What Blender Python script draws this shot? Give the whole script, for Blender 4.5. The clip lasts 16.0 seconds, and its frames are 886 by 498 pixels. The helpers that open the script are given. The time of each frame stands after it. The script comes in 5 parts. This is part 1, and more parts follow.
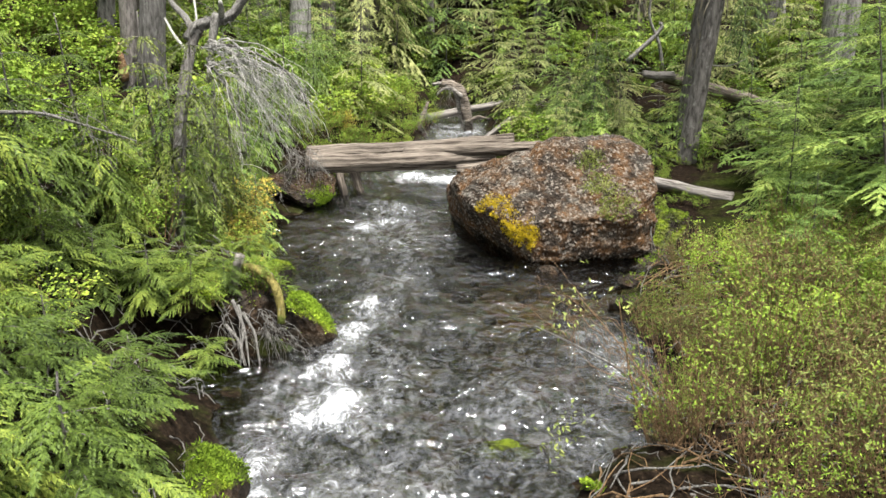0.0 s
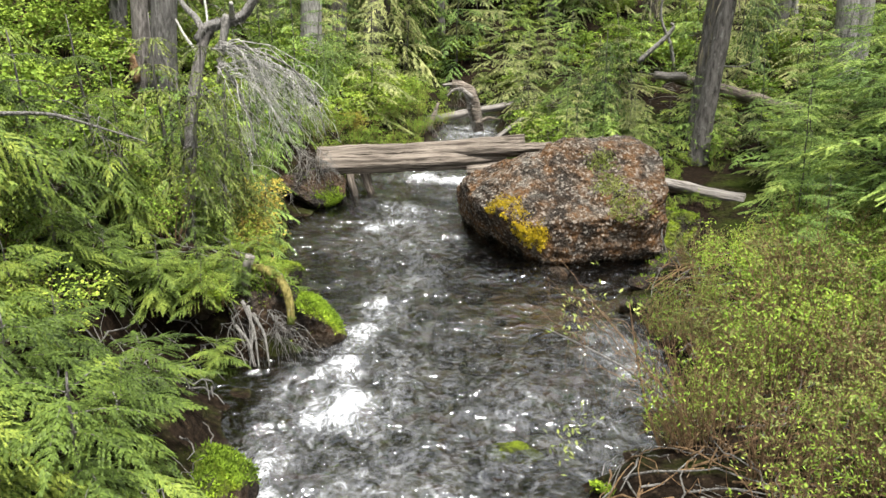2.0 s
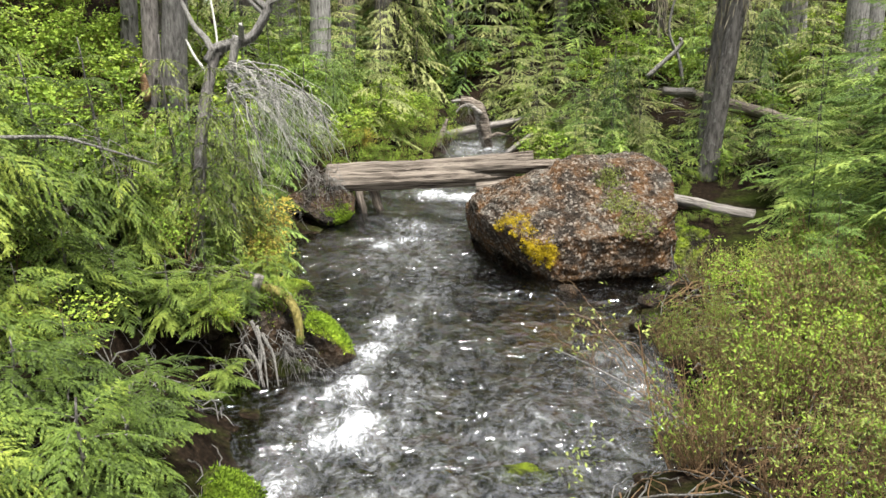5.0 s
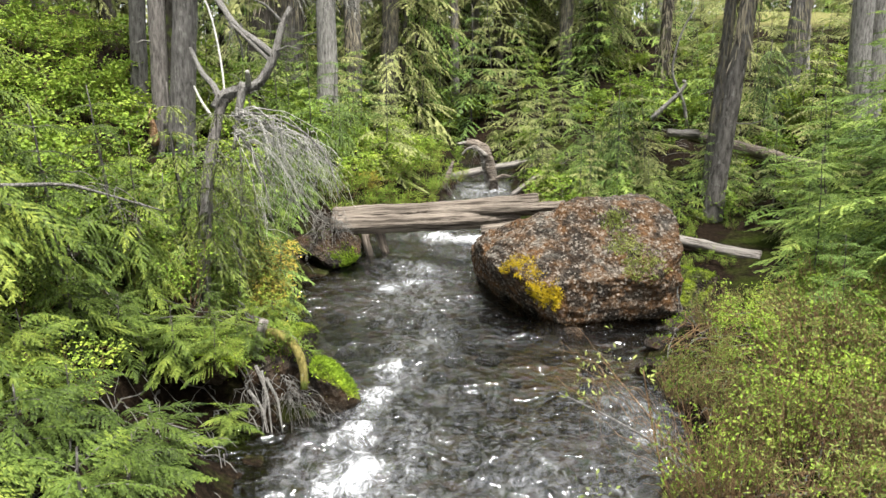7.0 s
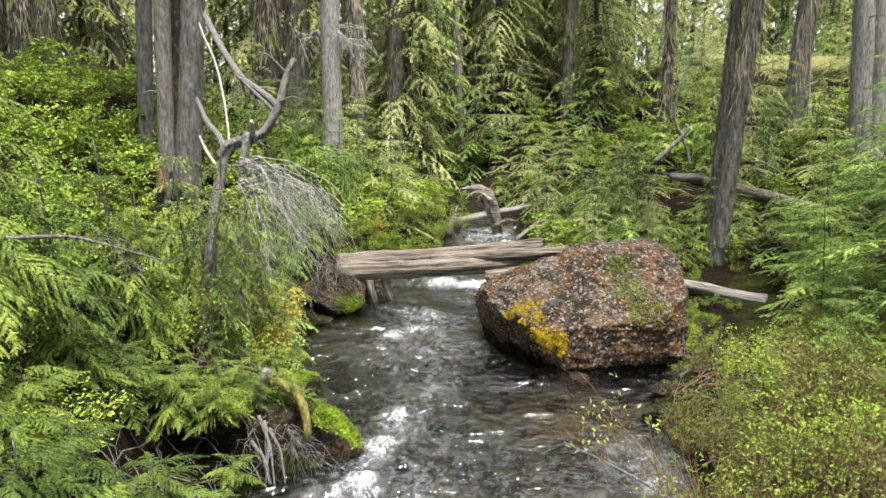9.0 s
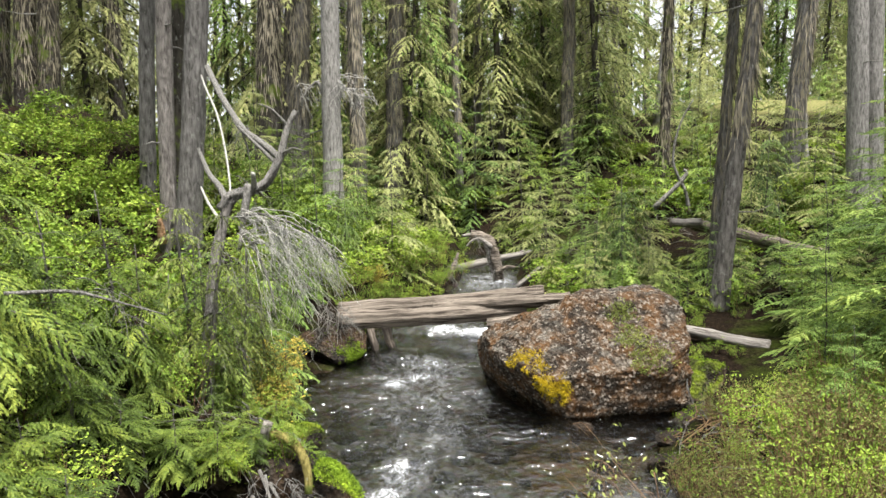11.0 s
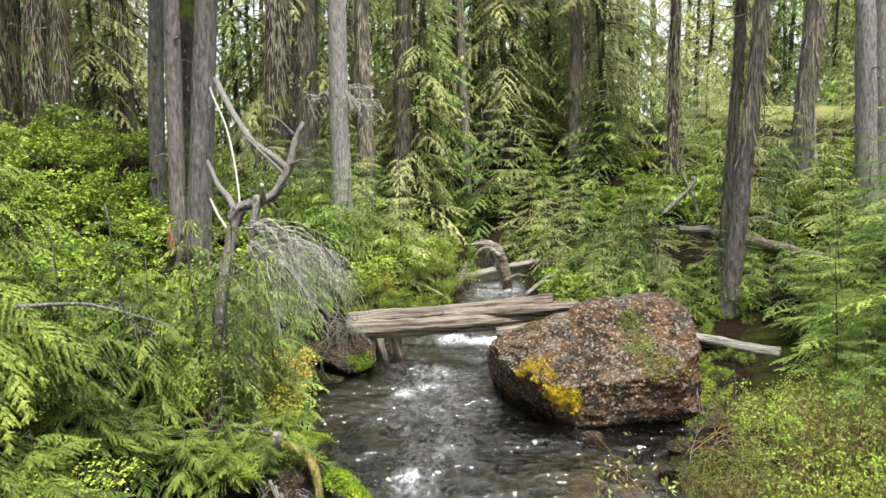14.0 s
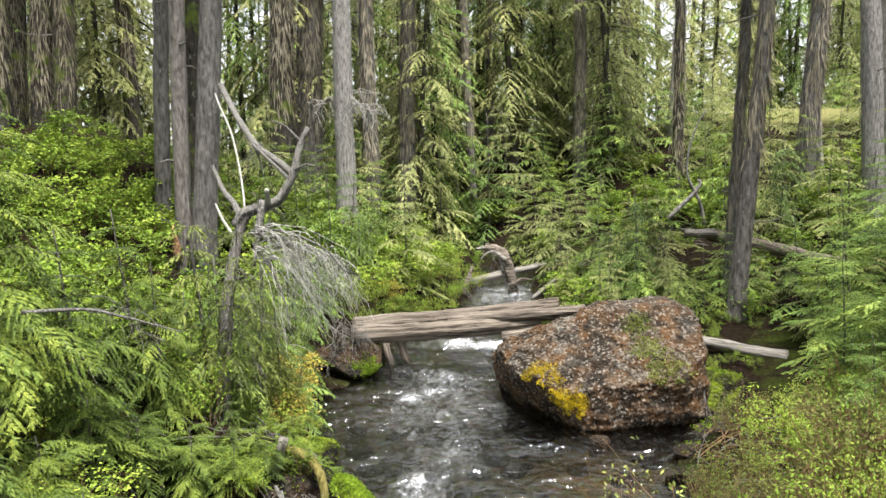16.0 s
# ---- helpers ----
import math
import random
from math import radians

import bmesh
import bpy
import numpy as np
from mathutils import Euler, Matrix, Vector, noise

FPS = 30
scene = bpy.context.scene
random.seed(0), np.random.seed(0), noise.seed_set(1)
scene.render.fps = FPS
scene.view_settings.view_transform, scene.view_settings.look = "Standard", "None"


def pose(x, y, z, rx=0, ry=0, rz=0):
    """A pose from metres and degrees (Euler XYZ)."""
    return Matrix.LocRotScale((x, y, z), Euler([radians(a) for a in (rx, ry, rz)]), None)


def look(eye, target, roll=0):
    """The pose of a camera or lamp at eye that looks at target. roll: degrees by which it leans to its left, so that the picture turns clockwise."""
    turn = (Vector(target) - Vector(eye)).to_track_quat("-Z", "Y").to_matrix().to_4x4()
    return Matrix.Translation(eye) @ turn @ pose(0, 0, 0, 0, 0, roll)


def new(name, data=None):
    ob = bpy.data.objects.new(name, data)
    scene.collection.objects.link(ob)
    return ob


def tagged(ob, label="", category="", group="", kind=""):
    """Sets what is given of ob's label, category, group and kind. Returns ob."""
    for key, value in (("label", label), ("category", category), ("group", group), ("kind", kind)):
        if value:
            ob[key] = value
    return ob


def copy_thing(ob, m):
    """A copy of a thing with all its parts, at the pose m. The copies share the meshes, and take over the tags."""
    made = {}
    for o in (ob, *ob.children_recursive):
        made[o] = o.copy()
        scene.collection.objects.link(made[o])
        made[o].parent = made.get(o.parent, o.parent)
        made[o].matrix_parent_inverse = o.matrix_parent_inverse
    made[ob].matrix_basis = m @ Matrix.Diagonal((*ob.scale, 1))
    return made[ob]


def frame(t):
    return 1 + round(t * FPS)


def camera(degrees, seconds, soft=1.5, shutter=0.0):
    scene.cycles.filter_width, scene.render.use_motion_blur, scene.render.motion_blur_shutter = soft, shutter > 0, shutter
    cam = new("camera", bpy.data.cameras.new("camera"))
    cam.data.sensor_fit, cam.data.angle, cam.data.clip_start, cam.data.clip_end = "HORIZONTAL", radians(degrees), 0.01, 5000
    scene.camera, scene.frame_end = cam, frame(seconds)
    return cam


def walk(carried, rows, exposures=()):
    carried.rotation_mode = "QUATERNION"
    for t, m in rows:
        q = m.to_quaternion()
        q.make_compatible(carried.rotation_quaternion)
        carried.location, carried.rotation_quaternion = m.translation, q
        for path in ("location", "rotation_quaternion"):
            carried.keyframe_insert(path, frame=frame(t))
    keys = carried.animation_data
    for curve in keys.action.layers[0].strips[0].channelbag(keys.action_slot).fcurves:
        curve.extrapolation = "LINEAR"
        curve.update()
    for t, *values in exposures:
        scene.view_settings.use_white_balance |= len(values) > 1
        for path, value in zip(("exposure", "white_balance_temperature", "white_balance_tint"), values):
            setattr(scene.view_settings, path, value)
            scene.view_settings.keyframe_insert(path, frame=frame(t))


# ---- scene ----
cam = camera(55.0, 16.0)
PATH = [
    (0, (-0.081, 1.321, 2.965), (-0.063, 3.252, 2.444), 0.9),
    (0.5, (-0.08, 1.317, 2.968), (-0.068, 3.248, 2.447), 0.9),
    (1, (-0.071, 1.315, 2.972), (-0.067, 3.246, 2.45), 0.9),
    (1.5, (-0.069, 1.321, 2.967), (-0.073, 3.252, 2.447), 0.8),
    (2, (-0.073, 1.335, 2.963), (-0.08, 3.266, 2.444), 0.8),
    (2.5, (-0.064, 1.333, 2.969), (-0.076, 3.265, 2.453), 0.7),
    (3, (-0.061, 1.334, 2.974), (-0.079, 3.267, 2.461), 0.5),
    (3.5, (-0.066, 1.337, 2.985), (-0.09, 3.27, 2.473), 0.5),
    (4, (-0.062, 1.332, 2.995), (-0.091, 3.266, 2.485), 0.4),
    (4.2, (-0.065, 1.34, 2.994), (-0.093, 3.274, 2.485), 0.4),
    (6.3, (-0.041, 1.349, 3.077), (-0.085, 3.301, 2.641), 0.3),
    (6.5, (-0.037, 1.337, 3.057), (-0.084, 3.29, 2.629), 0.2),
    (7, (-0.035, 1.349, 3.057), (-0.084, 3.308, 2.659), 0.1),
    (7.5, (-0.022, 1.349, 3.074), (-0.074, 3.312, 2.699), -0.0),
    (8, (-0.012, 1.346, 3.077), (-0.067, 3.317, 2.743), -0.1),
    (8.5, (-0.012, 1.354, 3.087), (-0.072, 3.325, 2.757), -0.3),
    (9, (-0.005, 1.354, 3.1), (-0.069, 3.331, 2.801), -0.4),
    (9.5, (-0.011, 1.369, 3.127), (-0.075, 3.348, 2.848), -0.6),
    (9.7, (-0.008, 1.369, 3.147), (-0.072, 3.352, 2.888), -0.6),
    (12, (-0.009, 1.355, 3.151), (-0.077, 3.344, 2.962), -1.2),
    (12.5, (-0.009, 1.35, 3.16), (-0.081, 3.339, 2.972), -1.2),
    (13, (-0.008, 1.349, 3.158), (-0.084, 3.339, 2.976), -1.3),
    (13.5, (-0.004, 1.351, 3.163), (-0.085, 3.341, 2.984), -1.4),
    (14, (-0.005, 1.345, 3.16), (-0.09, 3.335, 2.986), -1.4),
    (14.5, (-0.001, 1.336, 3.16), (-0.088, 3.326, 2.989), -1.5),
    (15, (-0.008, 1.343, 3.163), (-0.098, 3.334, 2.992), -1.5),
    (15.5, (0.006, 1.349, 3.166), (-0.09, 3.34, 2.997), -1.6),
    (16, (-0.002, 1.362, 3.154), (-0.1, 3.353, 2.991), -1.7),
]
walk(cam, [(t, look(eye, target, roll)) for t, eye, target, roll in PATH])

# ---- world and light ----
world = bpy.data.worlds.new("world")
scene.world = world
world.use_nodes = True
wn = world.node_tree.nodes
sky = wn.new("ShaderNodeTexSky")
sky.sky_type = "NISHITA"
sky.sun_disc = False
sky.sun_elevation = radians(71)
sky.sun_rotation = radians(149)
sky.air_density, sky.dust_density, sky.ozone_density = 1.0, 6.0, 1.0
wn["Background"].inputs["Strength"].default_value = 0.062
cloud = wn.new("ShaderNodeMix")
cloud.data_type = "RGBA"
cloud.inputs[0].default_value = 0.75
cloud.inputs[7].default_value = (9.1, 9.25, 9.5, 1)
world.node_tree.links.new(sky.outputs[0], cloud.inputs[6])
world.node_tree.links.new(cloud.outputs[2], wn["Background"].inputs["Color"])
sun = new("sun", bpy.data.lights.new("sun", "SUN"))
sun.data.energy = 5.0
sun.data.angle = radians(22)
sun.data.color = (1.0, 0.96, 0.9)
sun.matrix_world = look((6, 2, 34), (0, 12, 0))
scene.view_settings.exposure = 1.64

# ---- helpers of this scene ----
rng = np.random.default_rng(7)
LAT = rng.random((256, 256))


def vnoise(x, y):
    xi, yi = np.floor(x).astype(int), np.floor(y).astype(int)
    fx, fy = x - xi, y - yi
    fx, fy = fx * fx * (3 - 2 * fx), fy * fy * (3 - 2 * fy)
    a, b = LAT[xi % 256, yi % 256], LAT[(xi + 1) % 256, yi % 256]
    c, d = LAT[xi % 256, (yi + 1) % 256], LAT[(xi + 1) % 256, (yi + 1) % 256]
    return (a * (1 - fx) + b * fx) * (1 - fy) + (c * (1 - fx) + d * fx) * fy


def fbm(x, y, size, octaves=4):
    """Smooth noise from -1 to 1 with lumps of that size in metres."""
    x, y = np.asarray(x, float) / size, np.asarray(y, float) / size
    total, amp = 0, 0.5
    for k in range(octaves):
        total = total + amp * (2 * vnoise(x * 2 ** k + 17.3 * k, y * 2 ** k + 9.1 * k) - 1)
        amp *= 0.5
    return total


def smooth(a, b, v):
    s = np.clip((v - a) / (b - a), 0, 1)
    return s * s * (3 - 2 * s)


def mesh_of(name, verts, faces, material=None, flat=False):
    """A mesh from arrays; faces is an array with one row a face."""
    verts, faces = np.asarray(verts, np.float32), np.asarray(faces, np.int32)
    me = bpy.data.meshes.new(name)
    n, k = faces.shape
    me.vertices.add(len(verts))
    me.vertices.foreach_set("co", verts.ravel())
    me.loops.add(n * k)
    me.loops.foreach_set("vertex_index", faces.ravel())
    me.polygons.add(n)
    me.polygons.foreach_set("loop_start", np.arange(0, n * k, k, dtype=np.int32))
    me.polygons.foreach_set("use_smooth", np.full(n, not flat))
    me.update(calc_edges=True)
    if material:
        me.materials.append(material)
    return me


def part(name, me, parent=None, label=""):
    ob = new(name, me)
    if parent:
        ob.parent = parent
    if label:
        ob["label"] = label
    return ob


def empty(name, place=(0, 0, 0)):
    ob = new(name)
    ob.empty_display_size = 0.2
    ob.location = place
    return ob


def join(pieces):
    """Joins (verts, faces) pairs with equal face size."""
    vs, fs, at = [], [], 0
    for v, f in pieces:
        vs.append(v)
        fs.append(np.asarray(f) + at)
        at += len(v)
    return np.concatenate(vs), np.concatenate(fs)


def tube(points, radii, sides=8, rough=0.0, size=0.2, closed=True):
    """A tube of quads along points, with uneven radius."""
    p = np.asarray(points, float)
    r = np.broadcast_to(np.asarray(radii, float), (len(p),))
    t = np.gradient(p, axis=0)
    t /= np.linalg.norm(t, axis=1)[:, None] + 1e-9
    ref = np.array([0.0, 0, 1]) if abs(t[0, 2]) < 0.8 else np.array([0.0, 1, 0])
    u = np.cross(t, ref)
    u /= np.linalg.norm(u, axis=1)[:, None] + 1e-9
    w = np.cross(t, u)
    a = np.linspace(0, 2 * np.pi, sides, endpoint=False)
    rr = r[:, None] * np.ones(sides)[None]
    if rough:
        run = np.r_[0, np.cumsum(np.linalg.norm(np.diff(p, axis=0), axis=1))]
        k = p[0, 0] * 7.7 + p[0, 1] * 3.1
        rr = rr * (1 + rough * fbm(k + np.cos(a)[None] * 3 + np.sin(a)[None] * 2.2, (k + run)[:, None] / size * 0.5 + np.sin(a)[None], 1.0, 3))
    v = p[:, None] + rr[..., None] * (np.cos(a)[None, :, None] * u[:, None] + np.sin(a)[None, :, None] * w[:, None])
    n = len(p)
    i, j = np.meshgrid(np.arange(n - 1), np.arange(sides), indexing="ij")
    j2 = (j + 1) % sides
    f = np.stack([i * sides + j, i * sides + j2, (i + 1) * sides + j2, (i + 1) * sides + j], -1).reshape(-1, 4)
    v = v.reshape(-1, 3)
    if closed:
        c0, c1 = len(v), len(v) + 1
        v = np.concatenate([v, p[:1], p[-1:]])
        e = (n - 1) * sides
        s = np.arange(0, sides, 2)
        caps = [np.stack([np.full(len(s), c0), (s + 2) % sides, (s + 1) % sides, s], -1),
                np.stack([np.full(len(s), c1), e + s, e + (s + 1) % sides, e + (s + 2) % sides], -1)]
        f = np.concatenate([f, *caps])
    return v, f


def bent(a, b, sag=0.0, n=12, wob=0.0, r=None):
    """A line from a to b that sags in the middle and wanders."""
    r = r or rng
    s = np.linspace(0, 1, n)[:, None]
    p = np.asarray(a, float) * (1 - s) + np.asarray(b, float) * s
    p[:, 2] -= sag * 4 * (s * (1 - s))[:, 0]
    if wob:
        step = np.cumsum(r.normal(0, 1, (n, 3)), 0)
        step -= step[-1:] * s
        step -= step[:1] * (1 - s)
        p += step * wob / math.sqrt(n)
    return p


def leaf_faces(base, along, normal, length, width, tri=False, fold=0.15):
    """Leaves as folded diamonds (or single triangles) from arrays."""
    n = len(base)
    along = along / (np.linalg.norm(along, axis=1)[:, None] + 1e-9)
    side = np.cross(along, normal)
    side /= np.linalg.norm(side, axis=1)[:, None] + 1e-9
    up = np.cross(side, along)
    length = np.broadcast_to(length, (n,))[:, None]
    width = np.broadcast_to(width, (n,))[:, None]
    mid = base + along * length * 0.5 + up * width * fold
    if tri:
        v = np.stack([base - side * width * 0.5, base + side * width * 0.5, base + along * length], 1)
        return v.reshape(-1, 3), np.arange(3 * n).reshape(-1, 3)
    v = np.stack([base, mid + side * width * 0.5, base + along * length, mid - side * width * 0.5], 1)
    return v.reshape(-1, 3), np.arange(4 * n).reshape(-1, 4)


# ---- materials ----
def nodes_of(name):
    m = bpy.data.materials.new(name)
    m.use_nodes = True
    t = m.node_tree
    return m, t, t.nodes["Principled BSDF"]


def nd(t, kind, **sockets):
    n = t.nodes.new(kind)
    for k, v in sockets.items():
        n.inputs[k.replace("_", " ")].default_value = v
    return n


def ramp(t, source, stops):
    r = t.nodes.new("ShaderNodeValToRGB")
    e = r.color_ramp.elements
    while len(e) < len(stops):
        e.new(0.5)
    for el, (p, c) in zip(e, stops):
        el.position = p
        el.color = (*c, 1) if len(c) == 3 else c
    t.links.new(source, r.inputs[0])
    return r.outputs[0]


def mixc(t, fac, a, b, mode="MIX"):
    m = t.nodes.new("ShaderNodeMix")
    m.data_type, m.blend_type = "RGBA", mode
    for s, v in ((m.inputs[0], fac), (m.inputs[6], a), (m.inputs[7], b)):
        if isinstance(v, bpy.types.NodeSocket):
            t.links.new(v, s)
        elif isinstance(v, (int, float)):
            s.default_value = v
        else:
            s.default_value = (*v, 1)
    return m.outputs[2]


def mapped(t, scale=(1, 1, 1), coord="Object"):
    c = t.nodes.new("ShaderNodeTexCoord")
    m = t.nodes.new("ShaderNodeMapping")
    m.inputs["Scale"].default_value = scale
    t.links.new(c.outputs[coord], m.inputs[0])
    return m.outputs[0]


def noise_tex(t, vec, scale, detail=5.0, rough=0.6, dist=0.0):
    n = nd(t, "ShaderNodeTexNoise", Scale=scale, Detail=detail, Roughness=rough, Distortion=dist)
    t.links.new(vec, n.inputs["Vector"])
    return n.outputs[0]


def bump(t, bsdf, height, strength=0.5, distance=0.02):
    b = nd(t, "ShaderNodeBump", Strength=strength, Distance=distance)
    t.links.new(height, b.inputs["Height"])
    t.links.new(b.outputs[0], bsdf.inputs["Normal"])


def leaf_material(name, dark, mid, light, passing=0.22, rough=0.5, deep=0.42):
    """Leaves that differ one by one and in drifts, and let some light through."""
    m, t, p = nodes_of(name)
    # darks deepened and lights raised: shade between leaves put into leaf tone
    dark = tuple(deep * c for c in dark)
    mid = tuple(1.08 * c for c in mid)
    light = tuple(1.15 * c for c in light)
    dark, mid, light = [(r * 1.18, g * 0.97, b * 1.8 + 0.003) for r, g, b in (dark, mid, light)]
    g = t.nodes.new("ShaderNodeNewGeometry")
    patch = noise_tex(t, mapped(t), 1.3, 2.0)
    add = nd(t, "ShaderNodeMath")
    add.operation = "MULTIPLY_ADD"
    t.links.new(g.outputs["Random Per Island"], add.inputs[0])
    add.inputs[1].default_value = 0.3
    sc = nd(t, "ShaderNodeMath")
    sc.operation = "MULTIPLY_ADD"
    sc.inputs[1].default_value, sc.inputs[2].default_value = 1.2, -0.45
    t.links.new(patch, sc.inputs[0])
    info = t.nodes.new("ShaderNodeObjectInfo")
    per = nd(t, "ShaderNodeMath")
    per.operation = "MULTIPLY_ADD"
    per.inputs[1].default_value = 0.3
    t.links.new(info.outputs["Random"], per.inputs[0])
    t.links.new(sc.outputs[0], per.inputs[2])
    t.links.new(per.outputs[0], add.inputs[2])
    col = ramp(t, add.outputs[0], [(0.05, dark), (0.45, mid), (0.9, light)])
    t.links.new(col, p.inputs["Base Color"])
    p.inputs["Roughness"].default_value = rough
    p.inputs["Specular IOR Level"].default_value = 0.1
    tr = t.nodes.new("ShaderNodeBsdfTranslucent")
    t.links.new(col, tr.inputs[0])
    mx = t.nodes.new("ShaderNodeMixShader")
    mx.inputs[0].default_value = passing
    t.links.new(p.outputs[0], mx.inputs[1])
    t.links.new(tr.outputs[0], mx.inputs[2])
    t.links.new(mx.outputs[0], t.nodes["Material Output"].inputs[0])
    return m


def bark_material(name, dark, light, lichen=0.25, fine=1.0, moss=0.0):
    m, t, p = nodes_of(name)
    v = mapped(t, (9 * fine, 9 * fine, 2.2 * fine))
    ridges = noise_tex(t, v, 2.2, 6.0, 0.65, 0.4)
    col = ramp(t, ridges, [(0.3, dark), (0.5, tuple((a + b) / 2 for a, b in zip(dark, light))), (0.72, light)])
    spots = ramp(t, noise_tex(t, mapped(t, (1, 1, 0.6)), 14, 3.0), [(0.62 - lichen * 0.2, (0, 0, 0)), (0.72, (1, 1, 1))])
    col = mixc(t, spots, col, (0.19, 0.19, 0.175))
    if moss:
        patch = ramp(t, noise_tex(t, mapped(t), 2.4, 4.0), [(0.62 - moss * 0.2, (0, 0, 0)), (0.72 - moss * 0.2, (1, 1, 1))])
        col = mixc(t, patch, col, (0.10, 0.13, 0.03))
    t.links.new(col, p.inputs["Base Color"])
    p.inputs["Roughness"].default_value = 0.9
    p.inputs["Specular IOR Level"].default_value = 0.06
    bump(t, p, ridges, 1.0, 0.05)
    return m


def wood_material(name, dark, light, crack=0.6):
    """Bleached wood with grain along the object's x."""
    m, t, p = nodes_of(name)
    grain = noise_tex(t, mapped(t, (0.7, 14, 14)), 2.0, 6.0, 0.65, 0.3)
    broad = noise_tex(t, mapped(t, (0.8, 3, 3)), 1.5, 3.0)
    col = ramp(t, grain, [(0.40, dark), (0.49, tuple(0.5 * a + 0.5 * b for a, b in zip(dark, light))), (0.64, light)])
    col = mixc(t, ramp(t, broad, [(0.35, (0, 0, 0)), (0.7, (0.5, 0.5, 0.5))]), col, tuple(c * 0.55 for c in light), "MIX")
    t.links.new(col, p.inputs["Base Color"])
    p.inputs["Roughness"].default_value = 0.85
    p.inputs["Specular IOR Level"].default_value = 0.06
    bump(t, p, grain, 1.0, 0.05)
    return m


M_CEDAR = leaf_material("cedar_leaf", (0.022, 0.046, 0.006), (0.07, 0.13, 0.012), (0.20, 0.285, 0.026))
M_HEMLOCK = leaf_material("hemlock_needle", (0.035, 0.08, 0.012), (0.12, 0.23, 0.028), (0.29, 0.42, 0.055))
M_DARKLEAF = leaf_material("dark_needle", (0.025, 0.055, 0.01), (0.08, 0.15, 0.022), (0.18, 0.27, 0.045))
# needles paled, darks lifted: haze and light of the far wood put into the colour
M_HAZY = leaf_material("hazy_needle", (0.10, 0.155, 0.034), (0.215, 0.29, 0.06), (0.34, 0.41, 0.095), 0.42, 0.5, 0.9)
M_BERRY = leaf_material("huckleberry_leaf", (0.035, 0.08, 0.006), (0.12, 0.225, 0.014), (0.25, 0.36, 0.03))
M_WILLOW = leaf_material("willow_leaf", (0.04, 0.07, 0.01), (0.11, 0.17, 0.02), (0.21, 0.28, 0.04))
M_YELLOW = leaf_material("yellow_leaf", (0.13, 0.14, 0.015), (0.26, 0.26, 0.025), (0.40, 0.38, 0.04))
M_MOSS = leaf_material("bright_moss", (0.04, 0.08, 0.004), (0.11, 0.21, 0.008), (0.24, 0.38, 0.015), 0.2, 0.9)
M_OCHRE = leaf_material("ochre_moss", (0.20, 0.18, 0.006), (0.34, 0.31, 0.008), (0.46, 0.45, 0.015), 0.15, 0.9)
M_BEARD = leaf_material("beard_lichen", (0.07, 0.078, 0.028), (0.145, 0.16, 0.06), (0.25, 0.27, 0.115), 0.2, 0.95)
M_LITTER = leaf_material("litter", (0.05, 0.035, 0.02), (0.14, 0.10, 0.06), (0.28, 0.23, 0.16), 0.05, 0.95)
M_BARK = bark_material("grey_bark", (0.032, 0.030, 0.028), (0.19, 0.182, 0.175), 0.12)
M_BARKBROWN = bark_material("brown_bark", (0.026, 0.024, 0.022), (0.16, 0.151, 0.140), 0.2)
# mossy bark, darkened so the shade inside the wood is in its colour
M_BARKSHADED = bark_material("shaded_bark", (0.018, 0.016, 0.014), (0.075, 0.068, 0.057), 0.1, 1.0, 0.5)
M_BIRCH = bark_material("pale_bark", (0.05, 0.046, 0.042), (0.45, 0.44, 0.42), 0.5, 1.6)
M_SNAG = bark_material("snag_wood", (0.07, 0.066, 0.062), (0.34, 0.33, 0.315), 0.0, 1.4)
M_TORN = bark_material("torn_wood", (0.05, 0.045, 0.042), (0.26, 0.24, 0.225), 0.0, 1.2)
M_MOSSWOOD = bark_material("mossy_root", (0.05, 0.045, 0.012), (0.25, 0.215, 0.075), 0.0, 1.5, 0.5)
M_LOG = wood_material("weathered_log", (0.018, 0.013, 0.010), (0.25, 0.215, 0.18))
M_GREYWOOD = wood_material("grey_driftwood", (0.05, 0.043, 0.036), (0.31, 0.29, 0.265))
M_TWIG = bark_material("dead_twig", (0.05, 0.046, 0.042), (0.27, 0.262, 0.245), 0.25, 2.5)
M_PALETWIG = bark_material("bleached_twig", (0.22, 0.215, 0.20), (0.52, 0.51, 0.48), 0.2, 2.5)
M_REDTWIG = bark_material("red_twig", (0.075, 0.045, 0.026), (0.30, 0.20, 0.11), 0.0, 3.0)
M_SPLINTER = wood_material("fresh_splinter", (0.22, 0.12, 0.06), (0.55, 0.36, 0.22))


